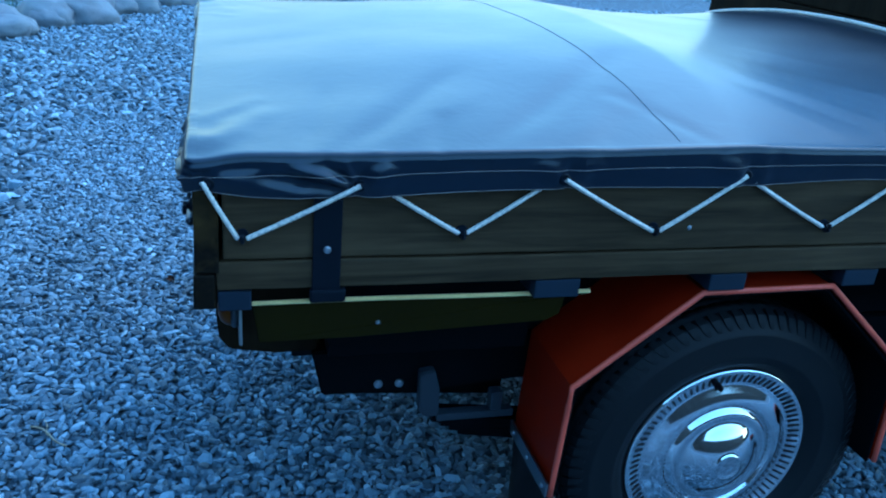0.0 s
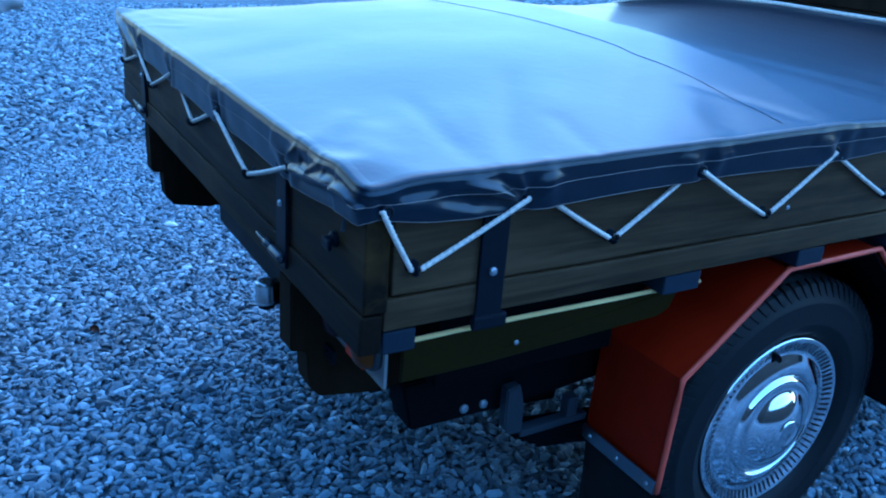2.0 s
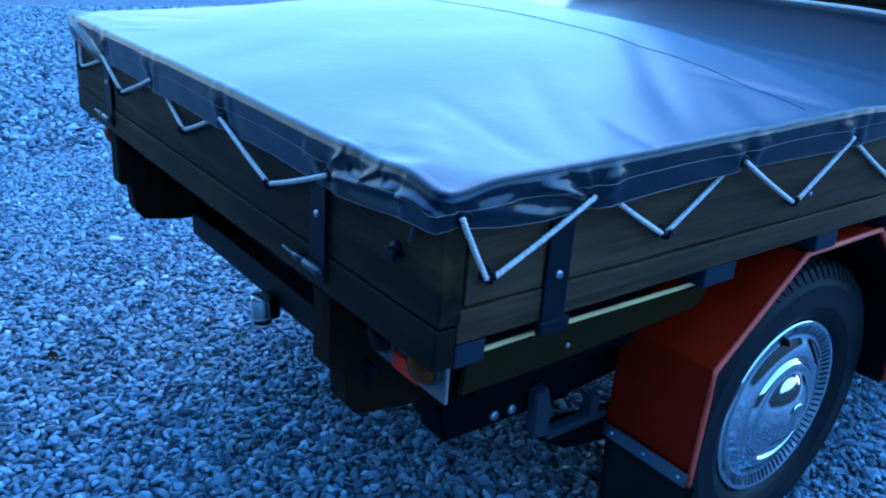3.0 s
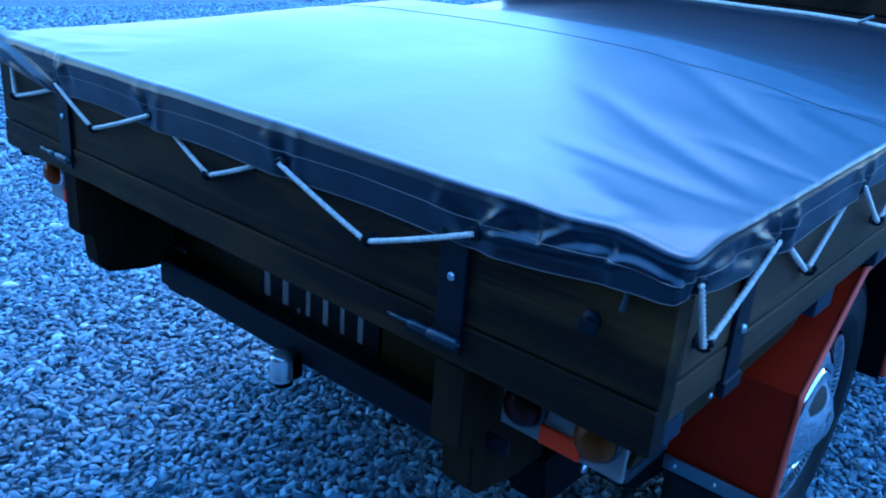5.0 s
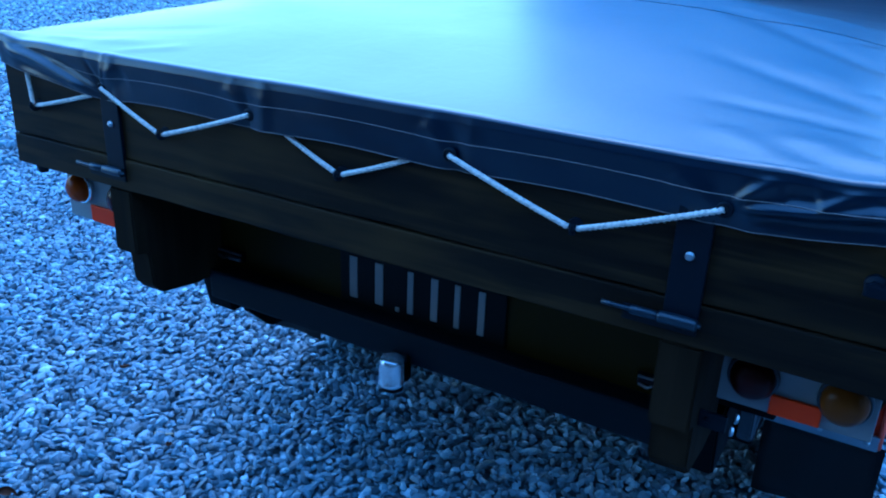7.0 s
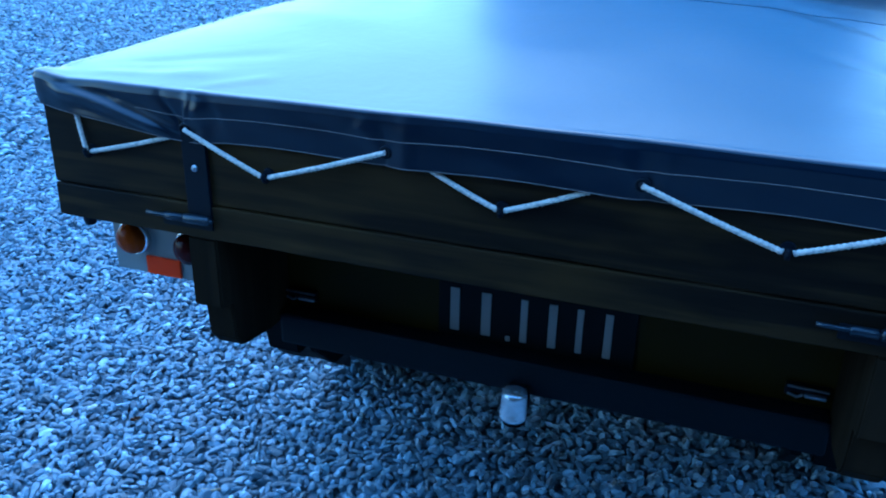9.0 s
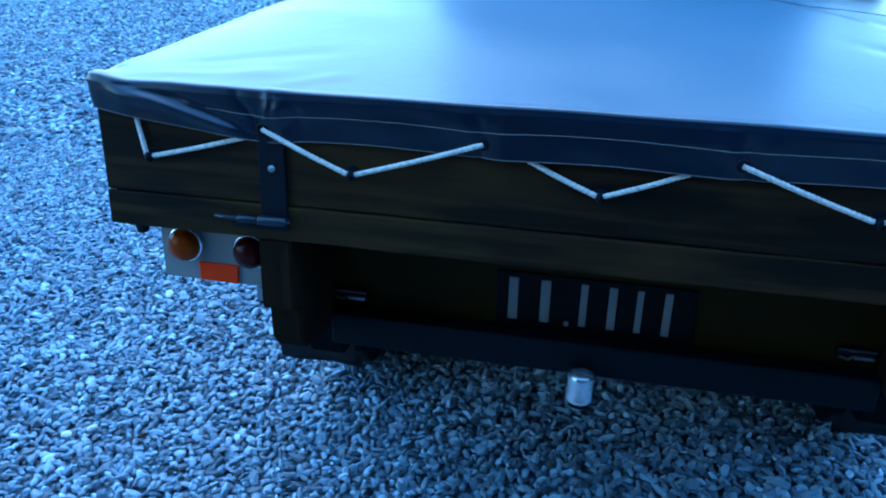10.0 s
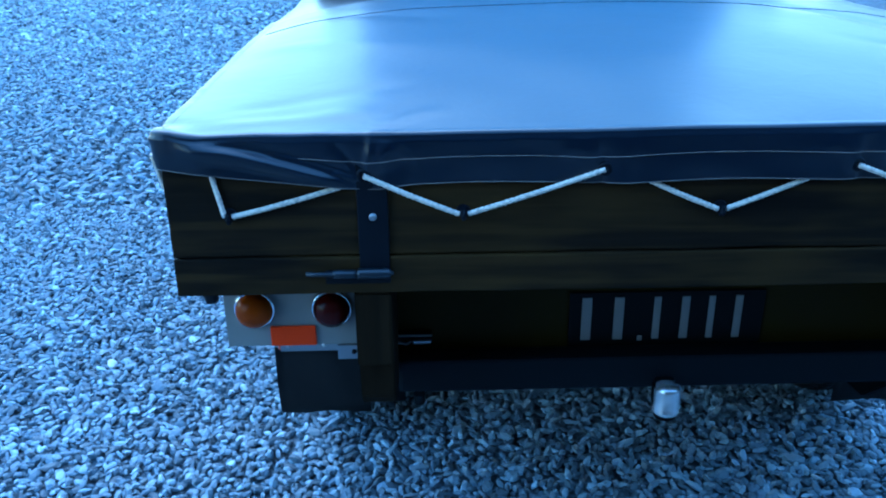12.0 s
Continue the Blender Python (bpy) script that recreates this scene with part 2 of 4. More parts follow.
def prism(pts, axis, a, b, bevel=0.0):
    """A prism over a closed outline. axis 'x': outline in (y, z); 'y': outline in (x, z)."""
    bm = bmesh.new()
    def at(p, q):
        return (q, p[0], p[1]) if axis == "x" else (p[0], q, p[1])
    lo = [bm.verts.new(at(p, a)) for p in pts]
    hi = [bm.verts.new(at(p, b)) for p in pts]
    bm.faces.new(lo)
    bm.faces.new(hi)
    for i in range(len(pts)):
        j = (i + 1) % len(pts)
        bm.faces.new((lo[i], lo[j], hi[j], hi[i]))
    if bevel:
        bmesh.ops.recalc_face_normals(bm, faces=bm.faces)
        bmesh.ops.bevel(bm, geom=bm.edges[:], offset=bevel, segments=2, affect="EDGES")
    return bm


def lathe(profile, centre, axis, steps=64, wobble=None):
    """Turns a profile of (radius, along) about an axis ('x', 'y' or 'z') through centre."""
    bm = bmesh.new()
    rings = []
    for r, h in profile:
        if r < 1e-6:
            rings.append([bm.verts.new(spin(0, 0, h, centre, axis))])
            continue
        ring = []
        for i in range(steps):
            a = 2 * math.pi * i / steps
            rr = r + (wobble(i, r, h) if wobble else 0)
            ring.append(bm.verts.new(spin(rr, a, h, centre, axis)))
        rings.append(ring)
    for p, q in zip(rings, rings[1:]):
        for i in range(steps):
            j = (i + 1) % steps
            if len(p) == 1 and len(q) == 1:
                continue
            if len(p) == 1:
                bm.faces.new((p[0], q[i], q[j]))
            elif len(q) == 1:
                bm.faces.new((p[i], q[0], p[j]))
            else:
                bm.faces.new((p[i], q[i], q[j], p[j]))
    return bm


def spin(r, a, h, c, axis):
    u, v = r * math.cos(a), r * math.sin(a)
    if axis == "x":
        return (c[0] + h, c[1] + u, c[2] + v)
    if axis == "y":
        return (c[0] + u, c[1] + h, c[2] + v)
    return (c[0] + u, c[1] + v, c[2] + h)


def tube(points, radius, sides=8, closed_ends=True, lobes=0, twist=0.0, bm=None):
    """A tube along points; lobes and twist make a laid rope."""
    bm = bm or bmesh.new()
    pts = [Vector(p) for p in points]
    rings, run = [], 0.0
    for i, p in enumerate(pts):
        d = (pts[min(i + 1, len(pts) - 1)] - pts[max(i - 1, 0)]).normalized()
        up = Vector((0, 0, 1)) if abs(d.z) < 0.9 else Vector((1, 0, 0))
        s = d.cross(up).normalized()
        t = s.cross(d)
        if i:
            run += (p - pts[i - 1]).length
        ring = []
        for k in range(sides):
            a = 2 * math.pi * k / sides
            r = radius * (1 + (0.22 * math.cos(lobes * (a - run * twist)) if lobes else 0))
            ring.append(bm.verts.new(p + (s * math.cos(a) + t * math.sin(a)) * r))
        rings.append(ring)
    for p, q in zip(rings, rings[1:]):
        for k in range(sides):
            bm.faces.new((p[k], p[(k + 1) % sides], q[(k + 1) % sides], q[k]))
    if closed_ends:
        bm.faces.new(rings[0])
        bm.faces.new(rings[-1])
    return bm


def bolt_head(at, axis, sign, r=0.007, h=0.005):
    prof = [(0, 0.0), (r, 0.0), (r, h * 0.5), (r * 0.7, h), (0, h * 1.15)]
    return lathe([(a, b * sign) for a, b in prof], at, axis, 12)


def empty(name, label, category, group="", at=(0, 0, 0)):
    ob = new(name)
    ob.location = at
    return tagged(ob, label, category, group)


# ---------------------------------------------------------------- ground
def ground_sheet():
    bm = bmesh.new()
    xs = [-600, -120, -40, -20, -12, -9, -7.5, -6.5, -5.5, -4.5, -3.5, -2.5, -1.5, -0.5, 0.5, 1.5, 2.5, 4, 7, 12, 40, 120, 600]
    grid = [[bm.verts.new((x, y, -0.006 + (0.02 * noise.noise(Vector((x * 0.4, y * 0.4, 3))) if abs(x) < 15 and abs(y) < 15 and (abs(x) > 3 or abs(y) > 3) else 0))) for y in xs] for x in xs]
    for a, b in zip(grid, grid[1:]):
        for i in range(len(xs) - 1):
            bm.faces.new((a[i], b[i], b[i + 1], a[i + 1]))
    ob = part("ground", bm, GROUND, None)
    return tagged(ob, "grey crushed-stone yard reaching to the horizon", "ground", kind="structure")


def stones(count_grid, size, lift, rng):
    """Angular stones at the given places: icosahedra, squashed, turned and dented."""
    g = (1 + 5 ** 0.5) / 2
    base = np.array([(-1, g, 0), (1, g, 0), (-1, -g, 0), (1, -g, 0), (0, -1, g), (0, 1, g), (0, -1, -g), (0, 1, -g), (g, 0, -1), (g, 0, 1), (-g, 0, -1), (-g, 0, 1)]) / math.hypot(1, g)
    tri = np.array([(0, 11, 5), (0, 5, 1), (0, 1, 7), (0, 7, 10), (0, 10, 11), (1, 5, 9), (5, 11, 4), (11, 10, 2), (10, 7, 6), (7, 1, 8), (3, 9, 4), (3, 4, 2), (3, 2, 6), (3, 6, 8), (3, 8, 9), (4, 9, 5), (2, 4, 11), (6, 2, 10), (8, 6, 7), (9, 8, 1)])
    n = len(count_grid)
    q = rng.normal(size=(n, 4))
    q /= np.linalg.norm(q, axis=1)[:, None]
    w, x, y, z = q.T
    rot = np.stack([1 - 2 * (y * y + z * z), 2 * (x * y - z * w), 2 * (x * z + y * w), 2 * (x * y + z * w), 1 - 2 * (x * x + z * z), 2 * (y * z - x * w), 2 * (x * z - y * w), 2 * (y * z + x * w), 1 - 2 * (x * x + y * y)], 1).reshape(n, 3, 3)
    radius = size * np.exp(rng.normal(0, 0.22, n))
    shape = rng.uniform((0.85, 0.55, 0.36), (1.65, 0.95, 0.66), (n, 3)) * radius[:, None]
    v = base[None] * rng.uniform(0.78, 1.18, (n, 12, 1)) * shape[:, None, :]
    v = np.einsum("nij,nkj->nki", rot, v)
    v[:, :, 2] *= 0.72
    v[:, :, 0] += count_grid[:, 0, None]
    v[:, :, 1] += count_grid[:, 1, None]
    v[:, :, 2] += (lift + rng.uniform(-0.004, 0.006, n))[:, None]
    return v.reshape(-1, 3), (tri[None] + 12 * np.arange(n)[:, None, None]).reshape(-1, 3)


def mesh_object(name, verts, tris, material):
    me = bpy.data.meshes.new(name)
    me.vertices.add(len(verts))
    me.vertices.foreach_set("co", verts.astype(np.float32).ravel())
    me.loops.add(tris.size)
    me.loops.foreach_set("vertex_index", tris.astype(np.int32).ravel())
    me.polygons.add(len(tris))
    me.polygons.foreach_set("loop_start", np.arange(0, tris.size, 3, dtype=np.int32))
    me.polygons.foreach_set("use_smooth", np.zeros(len(tris), dtype=bool))
    me.update(calc_edges=True)
    me.materials.append(material)
    return new(name, me)


def jittered(x0, x1, y0, y1, step, rng, keep=None):
    gx, gy = np.meshgrid(np.arange(x0, x1, step), np.arange(y0, y1, step))
    p = np.stack([gx.ravel(), gy.ravel()], 1) + rng.uniform(-0.45, 0.45, (gx.size, 2)) * step
    return p[keep(p[:, 0], p[:, 1])] if keep else p


ground_sheet()
rng = np.random.default_rng(7)
near = jittered(-2.9, 1.6, -0.75, 2.5, 0.0168, rng)
nv, nt = stones(near, 0.0126, 0.003, rng)
gravel_near = mesh_object("gravel", nv, nt, GRAVEL)
tagged(gravel_near, "loose grey angular crushed stone covering the yard", "gravel", kind="stuff")
distant = jittered(-11.0, 2.5, 8.0, 16.0, 0.075, rng)
dv, dt = stones(distant, 0.036, 0.004, rng)
gravel_distant = mesh_object("gravel", dv, dt, GRAVEL)
tagged(gravel_distant, "distant grey crushed stone of the yard", "gravel", kind="stuff")
far = jittered(-9.0, 3.0, -2.4, 8.0, 0.042, rng, lambda x, y: (x < -2.9) | (x > 1.6) | (y > 2.5) | (y < -0.75))
fv, ft = stones(far, 0.022, 0.004, rng)
gravel_far = mesh_object("gravel", fv, ft, GRAVEL)
tagged(gravel_far, "loose grey crushed stone farther out in the yard", "gravel", kind="stuff")


def unseen_wall(name, x0, x1, y0, y1, top):
    """Plain timber wall, unseen, added beyond the view to close the yard and limit its light."""
    ob = part(name, box(x0, x1, y0, y1, -0.05, top, 0.0), WALLWOOD, None)
    tagged(ob, "unseen plain dark timber wall added to close the yard and limit its light", "wall", kind="structure")


# south and east walls are high to keep light off tailgate and side
unseen_wall("wall_south", -2.6, 9.0, -2.8, -2.6, 3.2)
unseen_wall("wall_east", 9.0, 9.2, -2.8, 18.2, 3.2)
unseen_wall("wall_west", -17.2, -17.0, -8, 18.2, 1.3)
unseen_wall("wall_north", -17, 9.0, 18.0, 18.2, 1.3)


def boulder(x, y, r, squash, seed):
    bm = bmesh.new()
    bmesh.ops.create_icosphere(bm, subdivisions=4, radius=1)
    off = Vector((seed * 3.7, seed * 1.3, seed))
    for v in bm.verts:
        d = 1 + 0.32 * noise.noise(v.co * 0.9 + off) + 0.10 * noise.noise(v.co * 2.6 + off)
        v.co = Vector((v.co.x * r * d * 1.15, v.co.y * r * d, v.co.z * r * d * squash))
        v.co.z = max(v.co.z, -r * squash * 0.45)
    ob = part("boulder", bm, BOULDER, None, smooth=True)
    ob.location = (x, y, r * squash * 0.40)
    ob.rotation_euler = (0, 0, seed * 1.7)
    return tagged(ob, "rounded pale field stone edging the gravel yard", "boulder", "stones edging the yard")


for i in range(15):
    bx, by = -5.25 - 0.24 * i, -1.62 + 0.125 * i
    boulder(bx + 0.08 * math.sin(i * 2.1), by + 0.07 * math.cos(i * 3.3), (0.17, 0.24, 0.14, 0.21, 0.27, 0.18)[i % 6], (0.75, 0.6, 0.8)[i % 3], i + 1)


def grass_patch():
    bm = bmesh.new()
    r = random.Random(5)
    for _ in range(2600):
        x, y = -5.6 + r.uniform(-1.6, 0.62), -2.25 + r.uniform(-0.9, 0.62)
        if y > -1.72 - 0.5 * (x + 5.2) * 0.4 + 0.12 * math.sin(x * 5):
            continue
        h, a, lean = r.uniform(0.03, 0.09), r.uniform(0, 6.3), r.uniform(0.01, 0.05)
        c, s = math.cos(a), math.sin(a)
        w = 0.004
        p = [bm.verts.new((x - s * w, y + c * w, -0.01)), bm.verts.new((x + s * w, y - c * w, -0.01)), bm.verts.new((x + c * lean, y + s * lean, h))]
        bm.faces.new(p)
    ob = part("grass", bm, GRASS, None)
    tagged(ob, "short green grass beside the edging stones", "grass", kind="stuff")


grass_patch()


def twig(x0, y0, x1, y1, r, label):
    """A thin dry stalk lying on the gravel, slightly bent."""
    dx, dy = x1 - x0, y1 - y0
    pts = [(x0 + dx * k / 8 - dy * 0.06 * math.sin(k * 0.7), y0 + dy * k / 8 + dx * 0.06 * math.sin(k * 0.7), 0.0175 + 0.002 * math.sin(k * 1.1)) for k in range(9)]
    tagged(part("twig", tube(pts, r, 6), STRAW, None, smooth=True), label, "twig")


def dead_leaf(x, y, size, turn, seed):
    """A curled dry leaf with a bent midrib."""
    bm = bmesh.new()
    rows = []
    for i in range(9):
        t = i / 8
        half = size * 0.36 * math.sin(math.pi * (0.06 + 0.90 * t)) ** 0.8
        rows.append([bm.verts.new((size * (t - 0.5), half * e, 0.006 * size / 0.04 * (e * e * 1.6 + math.sin(t * 3 + seed)) + 0.0015 * noise.noise(Vector((t * 4, e * 3, seed))))) for e in (-1, -0.5, 0, 0.5, 1)])
    for p, q in zip(rows, rows[1:]):
        for k in range(4):
            bm.faces.new((p[k], p[k + 1], q[k + 1], q[k]))
    bmesh.ops.solidify(bm, geom=bm.faces[:], thickness=0.0008)
    ob = part("leaf", bm, DRYLEAF, None, smooth=True)
    ob.location, ob.rotation_euler = (x, y, 0.0155), (0.15, -0.1, turn)
    tagged(ob, "curled dry brown leaf lying on the gravel", "leaf", "dead leaves on the gravel")


def pebble(x, y, r, seed):
    bm = bmesh.new()
    bmesh.ops.create_icosphere(bm, subdivisions=2, radius=1)
    for v in bm.verts:
        d = 1 + 0.25 * noise.noise(v.co * 1.1 + Vector((seed, seed * 2.0, 0)))
        v.co = Vector((v.co.x * r * 1.3 * d, v.co.y * r * 0.9 * d, v.co.z * r * 0.6 * d))
    ob = part("pebble", bm, PEBBLE, None)
    ob.location, ob.rotation_euler = (x, y, 0.011), (0.1, 0.2, seed * 1.3)
    tagged(ob, "pale quartz pebble among the grey stones", "pebble", "pale pebbles in the gravel")


twig(0.005, -0.425, 0.095, -0.325, 0.0022, "pale dry stalk lying on the gravel")
twig(-0.02, -0.40, 0.05, -0.375, 0.0013, "thin pale straw lying on the gravel")
twig(-0.715, 0.190, -0.675, 0.215, 0.0026, "short yellow straw lying on the gravel")
for spot in ((-0.803, -0.128, 0.036, 0.6, 1), (-0.655, 0.178, 0.022, 2.1, 2), (-1.02, 0.36, 0.024, 4.0, 3)):
    dead_leaf(*spot)
for spot in ((-1.625, 0.290, 0.021, 1), (-1.203, 0.329, 0.014, 2), (-1.160, 0.365, 0.012, 3), (-1.343, 1.073, 0.016, 4), (-1.434, 0.934, 0.014, 5), (-2.066, 0.656, 0.022, 6)):
    pebble(*spot)

# ---------------------------------------------------------------- the truck
W = 0.77            # half the bed's width
LEN = 1.70          # the bed's length, from the tailgate at y = 0
truck = empty("pickup_truck", "old flatbed pickup with brown wooden bed and orange-red mudguards", "truck")


def strap(x0, x1, y0, y1, z0, z1, parent, name="strap"):
    return part(name, box(x0, x1, y0, y1, z0, z1, 0.0015), IRON, parent, "dark flat iron strap")


def bed():
    part("bed_floor", box(-W + 0.06, W - 0.06, 0.05, LEN, 0.752, 0.772, 0.002), WOOD_Y, truck)
    for sx in (1, -1):
        xs = sorted((sx * (W - 0.05), sx * W))
        part("sill_board", worn_board(xs[0], xs[1], 0.032, LEN + 0.03, 0.757, 0.802, 3 * sx), WOOD_Y, truck)
        xs = sorted((sx * (W - 0.032), sx * (W - 0.002)))
        side = part("side_board", worn_board(xs[0], xs[1], 0.042, LEN, 0.8055, 0.955, 5 * sx), WOOD_Y, truck)
        # strap with its bolt and foot, near the tailgate
        for y in (0.19, 1.35):
            xs = sorted((sx * (W - 0.002), sx * (W + 0.004)))
            st = strap(xs[0], xs[1], y - 0.021, y + 0.021, 0.752, 0.953, side)
            xs = sorted((sx * (W - 0.004), sx * (W + 0.008)))
            part("strap_foot", box(xs[0], xs[1], y - 0.024, y + 0.030, 0.735, 0.756, 0.004), IRON, side)
            part("bolt", bolt_head((sx * (W + 0.004), y, 0.821), "x", sx, 0.006, 0.005), BOLT, side, "bright zinc bolt head")
        part("bolt", bolt_head((sx * (W - 0.002), 0.785, 0.8435), "x", sx, 0.004, 0.003), BOLT, side)
    for y0, y1 in ((0.034, 0.082), (0.528, 0.606), (0.848, 0.92), (1.122, 1.194), (1.5, 1.57)):
        part("cross_beam", worn_board(-W + 0.002, W - 0.002, y0, y1, 0.723, 0.7555, y0 * 9), BLUEBEAM, truck, "blue-grey painted cross beam end")
    # rear rail and tailgate, in the wood copy darkened for shade
    part("rear_rail", worn_board(-W, W, 0.0, 0.031, 0.727, 0.783, 11.0), WOOD_X_SHADED, truck)
    gate = part("tailgate", worn_board(-W, W, 0.003, 0.037, 0.785, 0.955, 17.0), WOOD_X_SHADED, truck, "stained plank tailgate with rear shade put into its colour")
    for cx in (-0.489, 0.489):
        strap(cx - 0.021, cx + 0.021, -0.004, 0.003, 0.75, 0.953, gate)
        part("bolt", bolt_head((cx, -0.004, 0.8435), "y", -1, 0.0055, 0.004), BOLT, gate, "bright zinc bolt head")
        # hinge: rolled knuckles on a long pin along the rail, over a flat leaf
        part("hinge_leaf", box(cx - 0.070, cx + 0.021, -0.0045, 0.0, 0.744, 0.764, 0.0015), IRON, gate)
        bm = lathe([(0, -0.024), (0.0068, -0.024), (0.0075, -0.021), (0.0075, 0.019), (0.0068, 0.022), (0, 0.022)], (cx, -0.010, 0.762), "x", 16)
        part("hinge_knuckle", bm, HINGE, gate, "worn blue-grey hinge knuckle", smooth=True)
        bm = lathe([(0, -0.058), (0.0055, -0.058), (0.0062, -0.056), (0.0062, -0.027), (0, -0.026)], (cx, -0.009, 0.761), "x", 16)
        part("hinge_knuckle", bm, HINGE, gate, smooth=True)
        part("hinge_pin", tube([(cx - 0.096, -0.009, 0.762), (cx - 0.08, -0.009, 0.761), (cx - 0.03, -0.009, 0.761), (cx + 0.026, -0.010, 0.762)], 0.0030, 10), HINGE, gate, "worn grey hinge pin", smooth=True)
    # turn button and small bracket
    bm = lathe([(0, 0.003), (0.011, 0.003), (0.011, -0.003), (0.006, -0.006), (0.006, -0.013), (0, -0.014)], (0.68, 0, 0.857), "y", 16)
    bm = box(0.670, 0.694, -0.014, -0.008, 0.846, 0.861, 0.003, bm)
    part("turn_button", bm, IRON, gate, "small dark iron turn button")
    part("bracket", lathe([(0, 0.0), (0.013, 0.0), (0.009, -0.018), (0, -0.02)], (-0.728, 0.02, 0.727), "z", 12), IRON, truck)
    # headboard behind the cab
    part("headboard", worn_board(-W, W, LEN + 0.003, LEN + 0.033, 0.8055, 1.098, 23.0), WOOD_Z, truck, "tall brown plank headboard")
    part("headboard", worn_board(-W, W, LEN + 0.003, LEN + 0.033, 1.102, 1.235, 29.0), WOOD_Z, truck)
    part("hook", tube([(0.42, LEN, 1.085), (0.42, LEN - 0.02, 1.082), (0.435, LEN - 0.026, 1.09), (0.452, LEN - 0.02, 1.10)], 0.004), STEEL, truck, "small bright hook")


def rope_hook(at, axis, sign):
    """Small dark hook screwed into a board, open upwards."""
    pts = []
    for i in range(9):
        a = math.pi * (0.15 + 1.1 * i / 8)
        out, up = 0.009 - 0.009 * math.cos(a), -0.008 * math.sin(a)
        pts.append((at[0] + sign * out, at[1], at[2] + up) if axis == "x" else (at[0], at[1] + sign * out, at[2] + up))
    part("rope_hook", tube(pts, 0.0035, 6), IRON, truck)
    part("hook_plate", lathe([(0, 0), (0.010, 0), (0.009, 0.003 * sign), (0, 0.004 * sign)], at, axis, 10), IRON, truck)


SIDE_HOOKS = [0.069, 0.394, 0.718, 1.045, 1.37]
REAR_HOOKS = [-0.684, -0.365, -0.010, 0.346]


def underbody():
    for sx in (1, -1):
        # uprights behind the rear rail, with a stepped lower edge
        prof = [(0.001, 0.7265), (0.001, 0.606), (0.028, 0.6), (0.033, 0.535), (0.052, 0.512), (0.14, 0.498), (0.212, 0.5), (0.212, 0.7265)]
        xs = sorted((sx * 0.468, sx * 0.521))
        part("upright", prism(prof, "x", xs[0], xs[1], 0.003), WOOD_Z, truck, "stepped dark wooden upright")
        # side skirt with a bright top strip
        xs = sorted((sx * 0.726, sx * 0.734))
        for y0, y1, low, end in ((0.083, 0.64, 0.652, 0.60), (1.30, 1.72, 0.64, 1.72)):
            bm = prism([(y0, 0.717), (y0 + 0.012, 0.633), (y0 + 0.16, 0.634), (end - 0.02, low), (end, low + 0.015), (end, 0.706), (y1, 0.707), (y1, 0.717)], "x", xs[0], xs[1], 0.002)
            for v in bm.verts:
                v.co.x -= sx * 0.35 * max(0.0, 0.700 - v.co.z)
            sk = part("side_skirt", bm, OLIVE, truck, "dark mustard painted side skirt")
            part("top_strip", tube([(sx * 0.7405, y0 + (y1 - y0) * k / 12, 0.7195 + 0.0012 * math.sin(k * 0.5)) for k in range(13)], 0.0038, 10), CREAM, sk, "glossy cream-yellow edge strip")
            part("bolt", bolt_head((sx * 0.723, y0 + 0.2, 0.668), "x", sx, 0.004, 0.003), BOLT, sk)
        # chassis rail and spring shackle
        xs = sorted((sx * 0.46, sx * 0.53))
        rail = part("chassis_rail", prism([(0.2, 0.50), (0.222, 0.402), (0.46, 0.40), (0.7, 0.42), (1.7, 0.42), (1.7, 0.52), (0.6, 0.52)], "x", xs[0], xs[1], 0.004), BLACK, truck, "black steel chassis rail")
        for y in (0.331, 0.373):
            part("bolt", bolt_head((sx * 0.53, y, 0.422), "x", sx, 0.009, 0.006), BOLT, rail, "bright hexagon bolt")
        xs = sorted((sx * 0.532, sx * 0.556))
        part("shackle", prism([(0.408, 0.455), (0.438, 0.46), (0.452, 0.41), (0.452, 0.352), (0.425, 0.352), (0.41, 0.37)], "x", xs[0], xs[1], 0.003), GREYIRON, truck, "dark spring shackle plate")
        part("shackle_arm", box(xs[0], xs[1], 0.45, 0.612, 0.340, 0.356, 0.003), GREYIRON, truck)
        part("shackle_lug", box(xs[0], xs[1], 0.56, 0.585, 0.3565, 0.40, 0.003), GREYIRON, truck)
        xs = sorted((sx * 0.425, sx * 0.445))
        part("inner_hanger", prism([(0.23, 0.41), (0.30, 0.345), (0.62, 0.32), (0.64, 0.50), (0.23, 0.50)], "x", xs[0], xs[1], 0.003), BLACK, truck, "black inner spring hanger")
        bm = None
        for k in range(4):
            pts = [(0.44 + 0.02 * k, 0.348 - 0.012 * k), (0.72, 0.315 - 0.014 * k), (0.99, 0.30 - 0.014 * k), (1.26, 0.315 - 0.014 * k), (1.52 - 0.02 * k, 0.35 - 0.012 * k)]
            prof = pts + [(y, z - 0.010) for y, z in reversed(pts)]
            bm = join(bm, prism(prof, "x", *sorted((sx * 0.50, sx * 0.552))))
        part("leaf_spring", bm, BLACK, truck, "black leaf spring")
    part("body_tub", box(-0.60, 0.60, 0.2215, 0.60, 0.53, 0.7215, 0.004), BLACK, truck, "black underside of the body")
    part("body_tub", box(-0.535, 0.535, 0.602, LEN, 0.53, 0.7215, 0.004), BLACK, truck)
    part("axle", tube([(-0.62, 0.99, 0.33), (0.62, 0.99, 0.33)], 0.035, 16), BLACK, truck)
